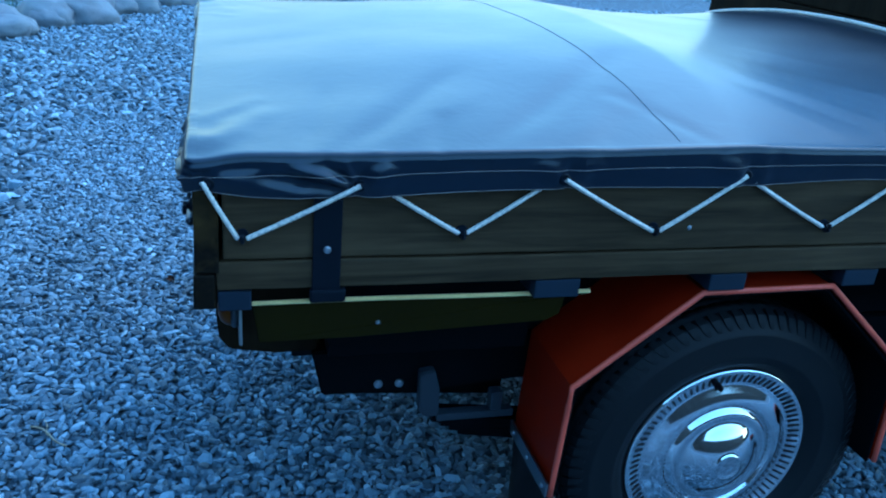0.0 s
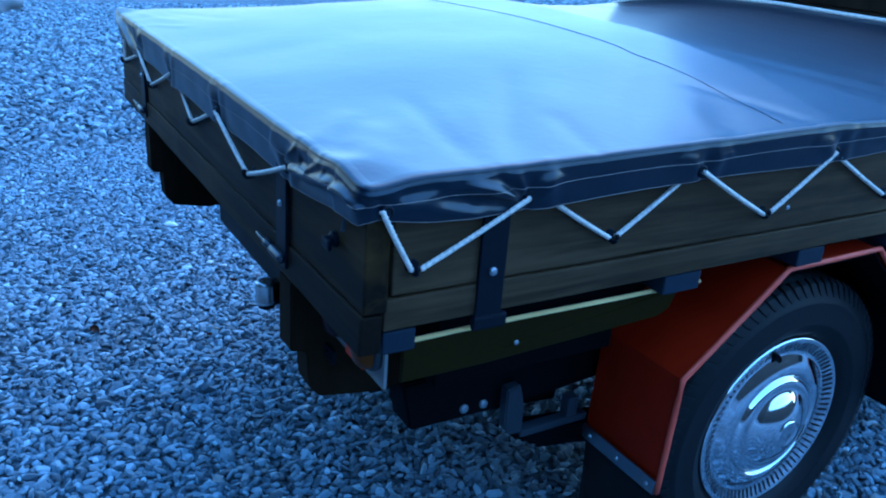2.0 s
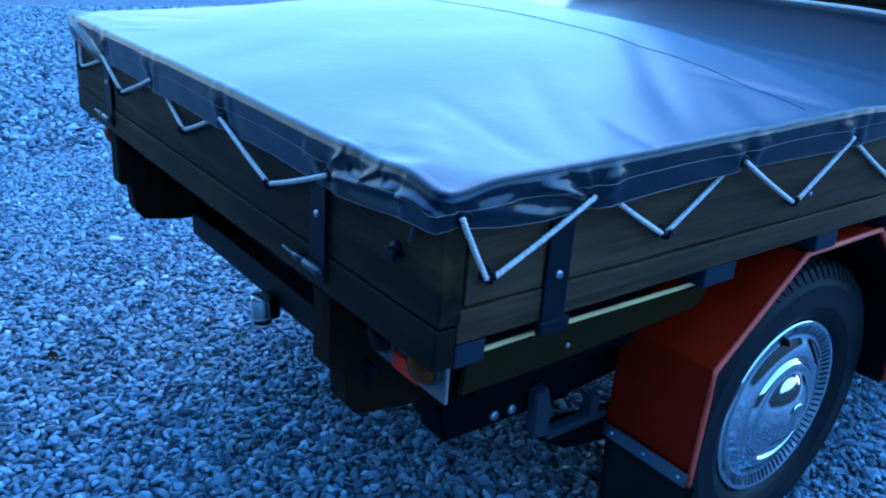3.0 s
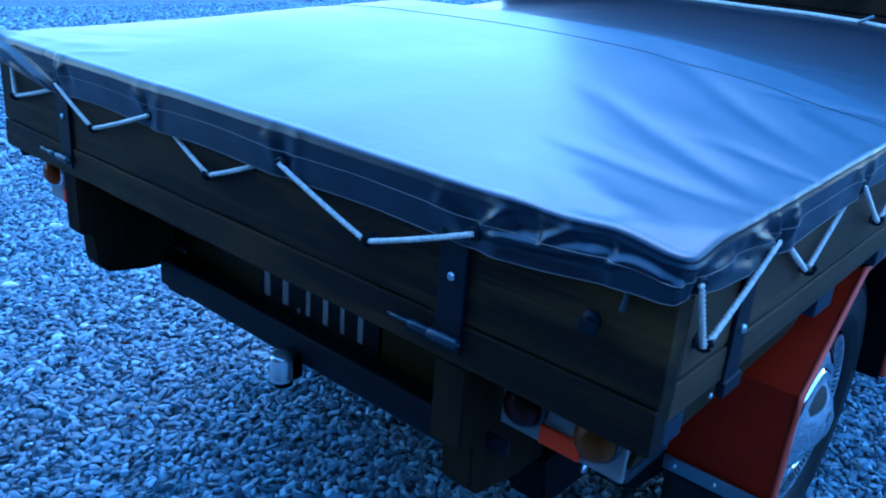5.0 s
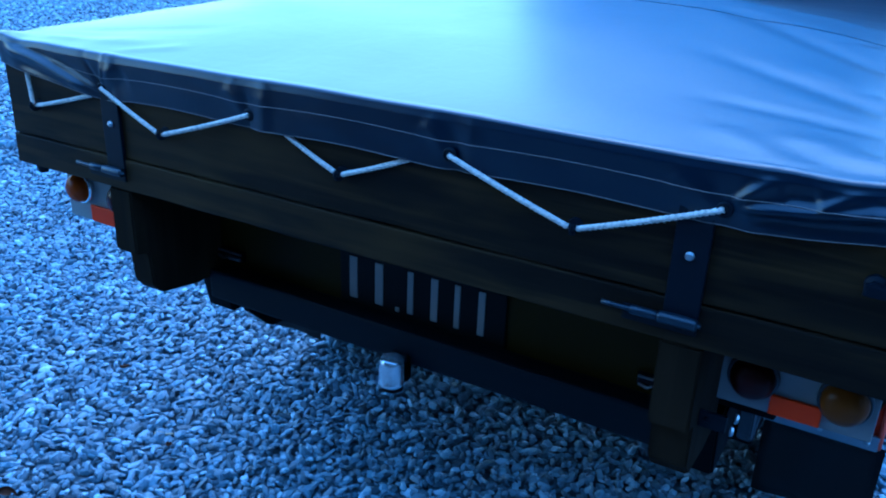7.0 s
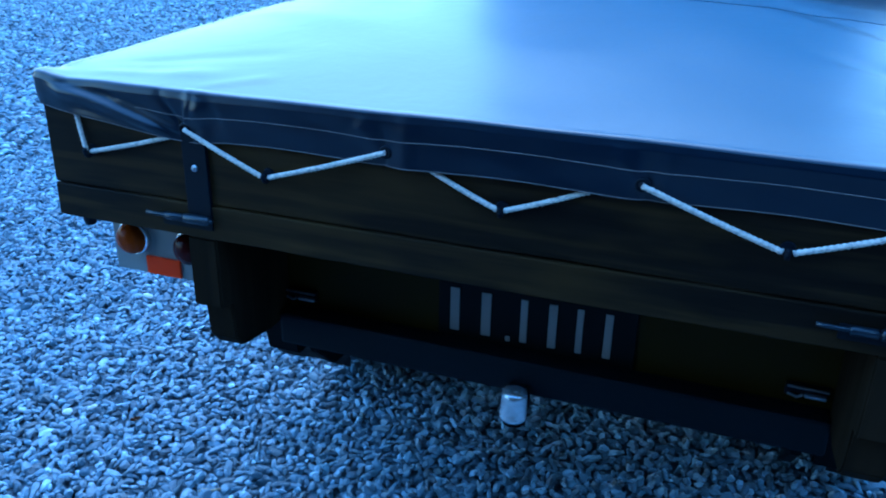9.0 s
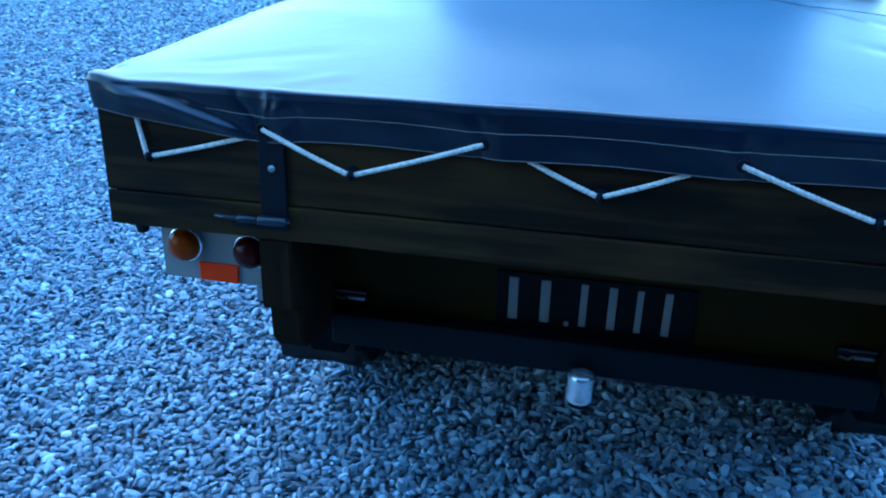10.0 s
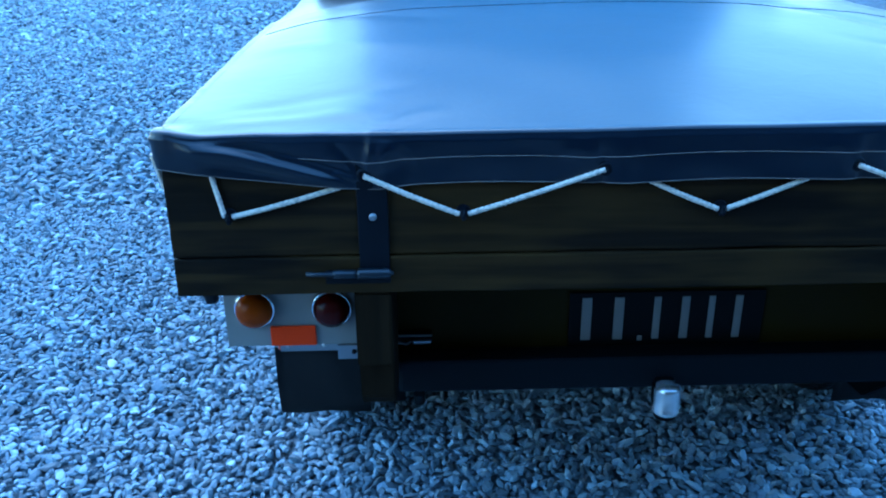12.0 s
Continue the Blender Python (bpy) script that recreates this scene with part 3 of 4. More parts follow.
    # rear body panel with the number plate
    panel = part("rear_panel", box(-0.5, 0.5, 0.214, 0.22, 0.46, 0.727, 0.001), OLIVE, truck, "dark mustard painted rear panel")
    for cx in (-0.44, 0.43):
        h = part("catch", box(cx - 0.032, cx + 0.030, 0.204, 0.214, 0.532, 0.553, 0.002), IRON, panel, "worn bright metal catch")
        part("catch_pin", tube([(cx - 0.030, 0.200, 0.551), (cx + 0.030, 0.200, 0.550)], 0.0022, 8), STEEL, h)
        part("catch_lever", box(cx - 0.004, cx + 0.028, 0.197, 0.2035, 0.535, 0.542, 0.002), STEEL, h)
        part("catch_hook", tube([(cx - 0.028, 0.200, 0.538), (cx - 0.014, 0.198, 0.535), (cx - 0.006, 0.199, 0.540)], 0.0026, 8), STEEL, h)
    plate = part("number_plate", box(-0.172, 0.168, 0.209, 0.2135, 0.513, 0.622, 0.002), PLATE, truck, "black number plate with white characters")
    for x0, x1 in ((-0.161, -0.122), (-0.105, -0.066), (-0.036, -0.002), (0.012, 0.048), (0.059, 0.092), (0.105, 0.140)):
        part("plate_bar", box(x0 + 0.011, x1 - 0.011, 0.207, 0.21, 0.531, 0.612, 0.001), PLATE_WHITE, plate)
    part("plate_bar", box(-0.05, -0.042, 0.207, 0.21, 0.528, 0.537, 0.001), PLATE_WHITE, plate)
    # bumper beam and tow ball
    part("bumper_beam", box(-0.468, 0.468, 0.168, 0.2135, 0.456, 0.518, 0.006), BEAM, truck, "black steel rear beam")
    bar = part("tow_bar", box(-0.028, 0.008, 0.145, 0.172, 0.435, 0.468, 0.004), BLACK, truck)
    part("tow_flange", lathe([(0, 0.0), (0.019, 0.0), (0.019, -0.010), (0, -0.011)], (-0.01, 0.142, 0.426), "z", 20), BLACK, bar)
    part("tow_neck", prism([(0.150, 0.424), (0.176, 0.424), (0.176, 0.468), (0.170, 0.476), (0.162, 0.480), (0.156, 0.474)], "x", -0.026, 0.008, 0.003), BLACK, bar, "black tow bar neck")
    cap = lathe([(0.0215, 0.0), (0.0232, 0.004), (0.0222, 0.006), (0.0216, 0.044), (0.0200, 0.051), (0.014, 0.0545), (0.0, 0.0555)], (-0.01, 0.138, 0.427), "z", 32)
    part("ball_cap", cap, CAPMETAL, bar, "dull polished metal tow ball cap", smooth=True)


def lamp(parent, at, r, lens, name, label, ring):
    part("chrome_ring", lathe([(r * 1.02, 0.0), (r * 1.13, 0.0), (r * 1.13, -0.008), (r * 1.03, -0.012), (r * 0.98, -0.008)], at, "y", 28), ring, parent, "chromed lamp ring" if ring is CHROME else "dull grey lamp ring", smooth=True)
    part(name, lathe([(r, -0.004), (r, -0.012), (r * 0.93, -0.02), (r * 0.7, -0.027), (r * 0.35, -0.031), (0, -0.032)], at, "y", 28), lens, parent, label, smooth=True)


def tail_lights(sx):
    """Painted lamp panel hung below the rail: amber and red lamps with a reflector between them."""
    left = sx < 0
    up = 0.008 if left else 0.013
    a, b = (-0.724, -0.5225) if left else (0.537, 0.718)
    p = part("lamp_panel", box(a, b, 0.064, 0.069, 0.611 if left else 0.634, 0.712, 0.001), WHITE if left else WHITE_PATCHY, truck, "white painted tail lamp panel" if left else "patchy white tail lamp panel")
    lamp(p, (sx * (0.677 if left else 0.681), 0.064, 0.669 + up), 0.0275, AMBER if left else AMBER_DARKER, "amber_lens", "amber indicator lens", CHROME if left else GREYIRON)
    lamp(p, (sx * (0.561 if left else 0.576), 0.064, 0.668 + up), 0.0275, LENS_RED if left else RED_DARKER, "red_lens", "dark red tail lamp lens", CHROME if left else GREYIRON)
    a, b = (-0.657, -0.588) if left else (0.600, 0.660)
    part("reflector", box(a, b, 0.058, 0.0635, 0.613 if left else 0.636, 0.646 if left else 0.663, 0.002), REFLECTOR, p, "orange-red rectangular reflector")
    a, b = sorted((sx * 0.5165, sx * 0.556))
    part("bracket", box(a, b, 0.058, 0.0635, 0.588, 0.612, 0.001), STEEL if left else IRON, p)
    part("bolt", bolt_head((sx * 0.531, 0.058, 0.601), "y", -1, 0.004, 0.003), IRON, p)


ARCH = [(0.622, 0.298), (0.630, 0.537), (0.850, 0.715), (1.115, 0.718), (1.335, 0.53), (1.35, 0.30)]


def mudguard(sx):
    """Angular sheet-metal mudguard over a rear wheel."""
    inner = []
    for i, (y, z) in enumerate(ARCH):
        d = (Vector(ARCH[min(i + 1, 5)]) - Vector(ARCH[max(i - 1, 0)])).normalized()
        inner.append((y + d.y * 0.004, z - d.x * 0.004))
    xs = sorted((sx * 0.548, sx * 0.755))
    g = part("mudguard", prism(ARCH + inner[::-1], "x", xs[0], xs[1], 0.0), RED, truck, "orange-red sheet-metal mudguard")
    # thin black sheet just inside the red arch
    under = []
    for i, (y, z) in enumerate(ARCH):
        d = (Vector(ARCH[min(i + 1, 5)]) - Vector(ARCH[max(i - 1, 0)])).normalized()
        under.append((y + d.y * 0.009, z - d.x * 0.009))
    deep = [(y + (0.98 - y) * 0.012, z - 0.004) for y, z in under]
    part("arch_inside", prism(under + deep[::-1], "x", *sorted((sx * 0.549, sx * 0.752))), BLACK, g, "black inside of the mudguard")
    part("inner_wall", prism([(y, z) for y, z in under], "x", *sorted((sx * 0.549, sx * 0.552))), BLACK, g)
    rolled = []
    for a, b in zip(ARCH, ARCH[1:]):
        rolled += [(sx * 0.757, a[0] + (b[0] - a[0]) * k / 6, a[1] + (b[1] - a[1]) * k / 6) for k in range(6)]
    rolled.append((sx * 0.757, *ARCH[-1]))
    part("rolled_edge", tube(rolled, 0.0055, 10), RED_EDGE_LIT, g, "red rolled edge with its highlight put into the colour", smooth=True)
    a, b = sorted((sx * 0.552, sx * 0.756))
    st = part("clamp_strip", box(a, b, 0.612, 0.617, 0.296, 0.327, 0.001), STEEL, g, "galvanised clamp strip")
    for x in (0.575, 0.655, 0.738):
        part("bolt", bolt_head((sx * x, 0.612, 0.311), "y", -1, 0.005, 0.004), BOLT, st)
    bm = bmesh.new()
    rows = []
    for k in range(9):
        z = 0.302 - 0.182 * k / 8
        rows.append([bm.verts.new((sx * (0.556 + 0.215 * j / 10), 0.619 + 0.012 * (k / 8) ** 2 + 0.004 * math.sin(j * 0.9 + k * 0.5), z)) for j in range(11)])
    for p, q in zip(rows, rows[1:]):
        for j in range(10):
            bm.faces.new((p[j], p[j + 1], q[j + 1], q[j]))
    bmesh.ops.solidify(bm, geom=bm.faces[:], thickness=0.005)
    part("mud_flap", bm, FLAP, g, "black rubber mud flap", smooth=True)


def wheel(sx):
    c = (0, 1.014, 0.3025)
    w = part("wheel", lathe([(0.05, sx * 0.58), (0.19, sx * 0.58), (0.2, sx * 0.64), (0.2045, sx * 0.676), (0.199, sx * 0.676)], c, "x", 72), RED, truck, "road wheel with red rim and chromed cover")
    # tyre: smooth sidewall with two raised rings, shoulder lugs, grooved tread
    wall = [(0.198, 0.676), (0.206, 0.690), (0.214, 0.702), (0.224, 0.711), (0.234, 0.7165), (0.236, 0.7185), (0.240, 0.7185), (0.242, 0.718), (0.262, 0.7205), (0.277, 0.7175), (0.280, 0.7185), (0.284, 0.7175), (0.287, 0.7145), (0.297, 0.709), (0.304, 0.704)]
    wall = [(r, 0.676 + (h - 0.676) * 0.72) for r, h in wall]
    crown = [(0.316, 0.690), (0.322, 0.678), (0.322, 0.674), (0.317, 0.673), (0.317, 0.667), (0.325, 0.666), (0.327, 0.646), (0.321, 0.645), (0.321, 0.639), (0.327, 0.638), (0.325, 0.618), (0.317, 0.617), (0.317, 0.611), (0.322, 0.610), (0.316, 0.59), (0.303, 0.575), (0.28, 0.562), (0.24, 0.557), (0.2, 0.572)]

    def tread(i, r, h):
        return -0.004 if r > 0.327 and (i + int(abs(h) * 60)) % 4 == 0 else 0.0
    tyre = lathe([(0.2 + (r - 0.2) * 1.065, sx * h) for r, h in wall + crown], c, "x", 288, tread)
    for f in tyre.faces:
        f.smooth = True
    for i in range(84):
        a0 = 2 * math.pi * i / 84
        ring = []
        for r, h, da in ((0.302, 0.7015, 0.012), (0.312, 0.6990, 0.021), (0.327, 0.6930, 0.024), (0.3350, 0.680, 0.024)):
            ring.append([tyre.verts.new(spin(r, a0 + e * da + 0.9 * (r - 0.302), sx * h, c, "x")) for e in (-1, 1)] + [tyre.verts.new(spin(r - 0.010, a0 + e * da + 0.9 * (r - 0.302), sx * (h - 0.006), c, "x")) for e in (1, -1)])
        for p, q in zip(ring, ring[1:]):
            for k in range(4):
                tyre.faces.new((p[k], p[(k + 1) % 4], q[(k + 1) % 4], q[k]))
        tyre.faces.new(ring[0])
        tyre.faces.new(ring[-1])
    part("tyre", tyre, RUBBER, w, "black tyre with block tread")
    face = 0.694
    prof = [(0.203, -0.0115), (0.2045, -0.005), (0.202, -0.001), (0.198, 0.0), (0.194, -0.0015), (0.181, -0.007), (0.169, -0.011), (0.165, -0.011), (0.160, -0.009), (0.150, -0.003), (0.138, 0.002), (0.127, 0.0045), (0.1235, 0.0045), (0.1215, 0.002), (0.1205, -0.002), (0.1165, -0.002), (0.114, 0.0), (0.110, 0.006), (0.105, 0.009), (0.099, 0.010), (0.094, 0.0085), (0.090, 0.0088)]
    dome = [(0.084, 0.013), (0.076, 0.0225), (0.066, 0.0325), (0.055, 0.0415), (0.044, 0.0485), (0.036, 0.0525), (0.031, 0.0545), (0.0295, 0.0575), (0.027, 0.059), (0.0245, 0.058), (0.0225, 0.0562), (0.012, 0.0572), (0.0, 0.0575)]
    cover = part("wheel_cover", lathe([(r, sx * (face + h)) for r, h in prof + [(r, 0.0088 + (h - 0.0088) * 0.68) for r, h in dome]], c, "x", 96), CHROME, w, "chromed slotted wheel cover", smooth=True)

    def slots(name, count, r0, r1, half, lift, label=""):
        bm = bmesh.new()
        for i in range(count):
            a = 2 * math.pi * i / count
            q = []
            for r, da in ((r0, -half), (r1, -half * 0.8), (r1, half * 0.8), (r0, half)):
                q.append(bm.verts.new(spin(r, a + da, sx * (face + lift(r)), c, "x")))
            bm.faces.new(q)
        part(name, bm, SLOT, cover, label)
    slots("slot_band", 84, 0.1705, 0.1915, 0.0125, lambda r: -0.0095 + (r - 0.169) / 0.025 * 0.0092, "band of dark radial slots")
    slots("inner_band", 72, 0.1168, 0.1200, 0.014, lambda r: -0.0014)
    # black valve reaching out through a notch near the cover's rim
    bm = prism([(-0.030, 0.156), (-0.024, 0.162), (-0.034, 0.176), (-0.050, 0.182), (-0.047, 0.170), (-0.039, 0.166)], "x", *sorted((sx * (face - 0.012), sx * (face + 0.003))), 0.001)
    for v in bm.verts:
        v.co.y += c[1]
        v.co.z += c[2]
    part("valve", bm, BLACK, w, "black tyre valve")


def cab():
    body = part("cab_body", prism([(-0.76, 0.42), (-0.76, 1.02), (-0.70, 1.06), (-0.69, 1.172), (0.69, 1.172), (0.70, 1.06), (0.76, 1.02), (0.76, 0.42)], "y", 1.78, 3.5, 0.01), MAROON, truck, "dark brown painted cab back")
    prof = [(-0.69, 1.175), (-0.675, 1.95), (-0.65, 2.09), (-0.53, 2.15), (0.53, 2.15), (0.65, 2.09), (0.675, 1.95), (0.69, 1.175)]
    bm = prism(prof, "y", 1.785, 3.4, 0.015)
    for v in bm.verts:
        if v.co.y < 2.0:
            v.co.y += 0.58 * (v.co.z - 1.175)
    part("cab_top", bm, CABPAINT, truck, "blue-grey painted cab top with a raked back")


bed()
for i, y in enumerate(SIDE_HOOKS):
    for sx in (1, -1):
        rope_hook((sx * (W - 0.002), y, 0.845), "x", sx)
for x in REAR_HOOKS:
    rope_hook((x, 0.003, 0.848), "y", -1)
underbody()
for sx in (1, -1):
    tail_lights(sx)
    mudguard(sx)
    wheel(sx)
cab()

# ---------------------------------------------------------------- tarpaulin
RIDGE, FRONT, EDGE = 0.93, 1.69, 0.016


def smoothstep(t):
    t = min(1.0, max(0.0, t))
    return t * t * (3 - 2 * t)


def crease(px, py, ax, ay, bx, by, width, fade=0.3):
    """A soft fold along a line from a to b, tapering at its ends."""
    dx, dy = bx - ax, by - ay
    ln = math.hypot(dx, dy)
    t = ((px - ax) * dx + (py - ay) * dy) / (ln * ln)
    if t < -0.05 or t > 1.05:
        return 0.0
    off = ((px - ax) * dy - (py - ay) * dx) / ln
    w = width * (0.6 + 0.8 * t)
    return math.exp(-(off / w) ** 2) * smoothstep(t / fade) * smoothstep((1 - t) / fade)


TOP_FOLDS = [
    # from, to, width, height
    (0.76, 1.24, 0.28, 0.97, 0.020, 0.0018), (0.77, 1.17, 0.36, 0.955, 0.018, -0.0018), (0.74, 1.40, 0.14, 1.08, 0.022, 0.0012), (0.75, 1.31, 0.2, 1.03, 0.018, -0.0012),
    (0.77, 1.09, 0.46, 0.95, 0.018, 0.0014), (0.4, 1.40, 0.0, 1.2, 0.02, 0.0012), (-0.2, 1.5, -0.72, 1.25, 0.02, 0.005),
    (0.79, 0.40, 0.22, 0.90, 0.030, -0.010), (0.79, 0.52, 0.42, 0.86, 0.026, 0.003), (0.79, 0.195, 0.32, 0.50, 0.022, -0.008), (0.79, 0.24, 0.45, 0.52, 0.022, 0.003),
    (0.79, 0.148, 0.38, 0.24, 0.018, -0.006), (0.79, 0.34, 0.58, 0.40, 0.016, -0.005), (0.79, 0.60, 0.60, 0.74, 0.035, -0.005), (0.79, 0.17, 0.45, 0.33, 0.016, 0.0025),
    (0.79, 0.82, 0.5, 0.70, 0.02, -0.005),
    (0.74, 0.03, 0.52, 0.13, 0.022, 0.005), (0.70, 0.02, 0.55, 0.05, 0.014, -0.004), (0.6, 0.01, 0.45, 0.12, 0.018, 0.004),
    (-0.74, 0.03, -0.45, 0.09, 0.018, 0.006), (-0.72, 0.10, -0.4, 0.22, 0.022, -0.004), (-0.5, 0.01, -0.38, 0.10, 0.014, 0.004),
    (-0.75, 0.85, -0.3, 0.62, 0.03, -0.004), (0.0, 0.01, -0.05, 0.35, 0.06, -0.003), (-0.75, 0.55, -0.35, 0.4, 0.04, 0.004),
]


def top_z(x, y):
    s = (x / W) ** 2
    rear, ridge, front = 0.962, 1.057 - 0.072 * (s if x > 0 else s * s), 1.086 - (0.03 * s + 0.05 * s ** 4 if x > 0 else 0.085 * s)
    crest = RIDGE - 0.06 * smoothstep((x - 0.45) / 0.32)
    if y < crest:
        t = y / crest
        z = rear + (ridge - rear) * (0.72 * t + 0.28 * math.sin(t * math.pi / 2))
    else:
        t = (y - crest) / (FRONT - crest)
        z = ridge + (front - ridge) * t - 0.036 * math.sin(math.pi * t) * (1 - 0.6 * s)
    for ax, ay, bx, by, w, h in TOP_FOLDS:
        if abs(x - (ax + bx) / 2) < 0.6 and abs(y - (ay + by) / 2) < 0.6:
            z += 0.40 * h * crease(x, y, ax, ay, bx, by, w)
    # cloth drawn down over the corner
    if x > 0.5 and y < 0.25:
        z -= 0.008 * smoothstep(1 - math.hypot(W - x, y) / 0.085)
    if x < -0.68 and y < 0.1:
        z += 0.009 * smoothstep(1 - math.hypot(W + x, y) / 0.06)
    c = smoothstep((0.16 - y) / 0.14) * smoothstep((abs(x) - 0.45) / 0.2)
    if c > 0:
        z += c * 0.0035 * noise.noise(Vector((x * 14, y * 20, 7.7)))
    z += 0.0022 * noise.noise(Vector((x * 5.0, y * 5.0, 1.7))) + 0.0045 * noise.noise(Vector((x * 1.7, y * 1.7, 4.2)))
    return z


def hem_z(side, u):
    """Height of the flap's lower edge; u is x on the rear flap, y on the side flaps."""
    if side == "rear":
        z = 0.889 + 0.002 * math.cos(u * 2 * math.pi / 0.34) + 0.010 * smoothstep((u - 0.55) / 0.2) + 0.007 * smoothstep((u - 0.6) / 0.17)
        # drawn up in a straight line from the last eyelet to the left corner
        k = smoothstep((-0.42 - u) / 0.08)
        return z * (1 - k) + (0.882 + 0.12 * max(0.0, -0.5 - u)) * k
    return 0.909 + 0.006 * math.sin((u - 0.32) * 2 * math.pi / 0.63) + 0.006 * smoothstep((0.1 - u) / 0.1) + 0.014 * smoothstep((u - 0.45) / 0.35)


REAR_FOLDS = [
    # from (u, drop), to (u, drop), width, height; metres
    (-0.5, 0.052, -0.462, -0.004, 0.012, 0.004), (-0.5, 0.05, -0.43, 0.02, 0.0135, -0.0032), (-0.175, 0.05, -0.22, 0, 0.0135, 0.003), (0.17, 0.05, 0.13, 0, 0.0135, 0.003), (0.519, 0.05, 0.45, 0.01, 0.015, 0.004),
    (-0.490, 0.052, -0.640, 0.014, 0.0034, 0.0045), (-0.520, 0.062, -0.720, 0.040, 0.0080, -0.0030),
    (-0.497, 0.042, -0.485, -0.008, 0.0050, 0.0050), (-0.503, 0.040, -0.545, -0.006, 0.0050, -0.0030),
    (0.520, 0.038, 0.715, 0.022, 0.0075, 0.0085), (0.521, 0.036, 0.570, 0.000, 0.0055, 0.0060), (0.608, 0.026, 0.655, 0.000, 0.0060, 0.0055), (0.540, 0.046, 0.700, 0.041, 0.0085, -0.0040),
    (0.575, 0.018, 0.612, 0.010, 0.0100, -0.0045), (0.660, 0.015, 0.705, 0.010, 0.0090, -0.0040),
]
SIDE_FOLDS = [
    (0.226, 0.044, 0.125, 0.004, 0.0080, 0.0085), (0.216, 0.052, 0.080, 0.022, 0.0100, -0.0050), (0.175, 0.060, 0.025, 0.030, 0.0130, 0.0050), (0.110, 0.010, 0.030, 0.012, 0.0090, -0.0040),
    (0.229, 0.042, 0.205, -0.004, 0.0050, 0.0045), (0.224, 0.042, 0.172, -0.004, 0.0055, -0.0045),
    (0.24, 0.05, 0.275, 0, 0.0135, 0.004), (0.546, 0.05, 0.5, 0, 0.015, 0.003), (0.546, 0.05, 0.61, 0.005, 0.015, 0.003), (0.863, 0.05, 0.8, 0, 0.0165, 0.004), (0.863, 0.05, 0.93, 0, 0.015, -0.003),
]


def flap_fold(side, u, v):
    """How far the flap bulges outwards; v runs from 0 at the top to 1 at the hem."""
    f = 0.0015 * noise.noise(Vector((u * 14, v * 2, 9.1)))
    if side == "rear":
        marks = (-0.5, -0.175, 0.17, 0.519)
    else:
        marks = (0.233, 0.546, 0.863, 1.19, 1.5)
    if side == "rear" and u > 0.5:
        # lip of the doubled cloth at the corner
        d = v - 0.30 - 0.22 * ((u - 0.735) / 0.04) ** 2
        f += (0.009 * math.exp(-(d / 0.09) ** 2) + 0.003 * smoothstep(d / 0.1)) * smoothstep((u - 0.688) / 0.014)
        f += 0.0015 * smoothstep((u - 0.53) / 0.05)
    if side == "rear" and u < -0.505:
        # thick roll of cloth from the corner down to the last eyelet
        s = (-0.505 - u) / 0.24
        d = 0.893 + 0.077 * s ** 0.9 - (0.962 - v * (0.962 - hem_z("rear", u)))
        f += 0.0115 * smoothstep(s / 0.25) * smoothstep((1.08 - s) / 0.2) * (smoothstep((d + 0.005) / 0.011) - 0.55 * smoothstep((d - 0.006) / 0.028))
        f -= 0.0035 * smoothstep(s / 0.3) * smoothstep((0.85 - s) / 0.3) * math.exp(-((d + 0.010) / 0.007) ** 2)
    if side != "rear" and u < 0.25:
        f += 0.002 * smoothstep((0.23 - u) / 0.06)
        f -= 0.008 * math.exp(-((u - 0.012) / 0.012) ** 2) * smoothstep((v - 0.12) / 0.1)
    for ax, ay, bx, by, w, h in REAR_FOLDS if side == "rear" else SIDE_FOLDS:
        if min(ax, bx) - 0.03 < u < max(ax, bx) + 0.03:
            f += h * crease(u, v * 0.06, ax, ay, bx, by, w, 0.22)
    # each length between eyelets hangs at its own slant
    if side == "rear":
        f += v * (0.0045 * (smoothstep((u + 0.178) / 0.008) - smoothstep((u - 0.166) / 0.008)) - 0.002 * smoothstep((u - 0.17) / 0.01) * smoothstep((0.5 - u) / 0.03))
    else:
        f += v * (0.0065 * (smoothstep((u - 0.232) / 0.008) - smoothstep((u - 0.544) / 0.008)) + 0.004 * smoothstep((u - 0.66) / 0.18) * smoothstep((0.866 - u) / 0.008))
    for g in marks:
        f += -0.003 * math.exp(-((u - g) / 0.012) ** 2) * smoothstep(v * 1.5) + 0.003 * math.exp(-((u - g - 0.03) / 0.014) ** 2)
    return f


def perimeter():
    """Columns of the flap, from the left front round the tailgate to the right front: side, u, place, outward direction."""
    r = EDGE
    cols = []
    n = 400
    for i in range(n):
        y = FRONT - (FRONT - r) * i / (n - 1)
        cols.append(("left", y, (-W + r - 0.008, y), (-1.0, 0.0)))
    for k in range(1, 6):
        a = math.pi + math.pi / 2 * k / 6
        cols.append(("rear" if k > 2 else "left", -W if k > 2 else 0.0, (-W + r - 0.008, r - 0.006), (math.cos(a), math.sin(a))))
    n = 480
    for i in range(n):
        x = -(W - r) + 2 * (W - r) * i / (n - 1)
        cols.append(("rear", x, (x, r - 0.006), (0.0, -1.0)))
    for k in range(1, 6):
        a = -math.pi / 2 + math.pi / 2 * k / 6
        cols.append(("rear" if k < 3 else "right", W if k < 3 else 0.0, (W - r + 0.008, r - 0.006), (math.cos(a), math.sin(a))))
    n = 400
    for i in range(n):
        y = r + (FRONT - r) * i / (n - 1)
        cols.append(("right", y, (W - r + 0.008, y), (1.0, 0.0)))
    return cols


COLS = perimeter()
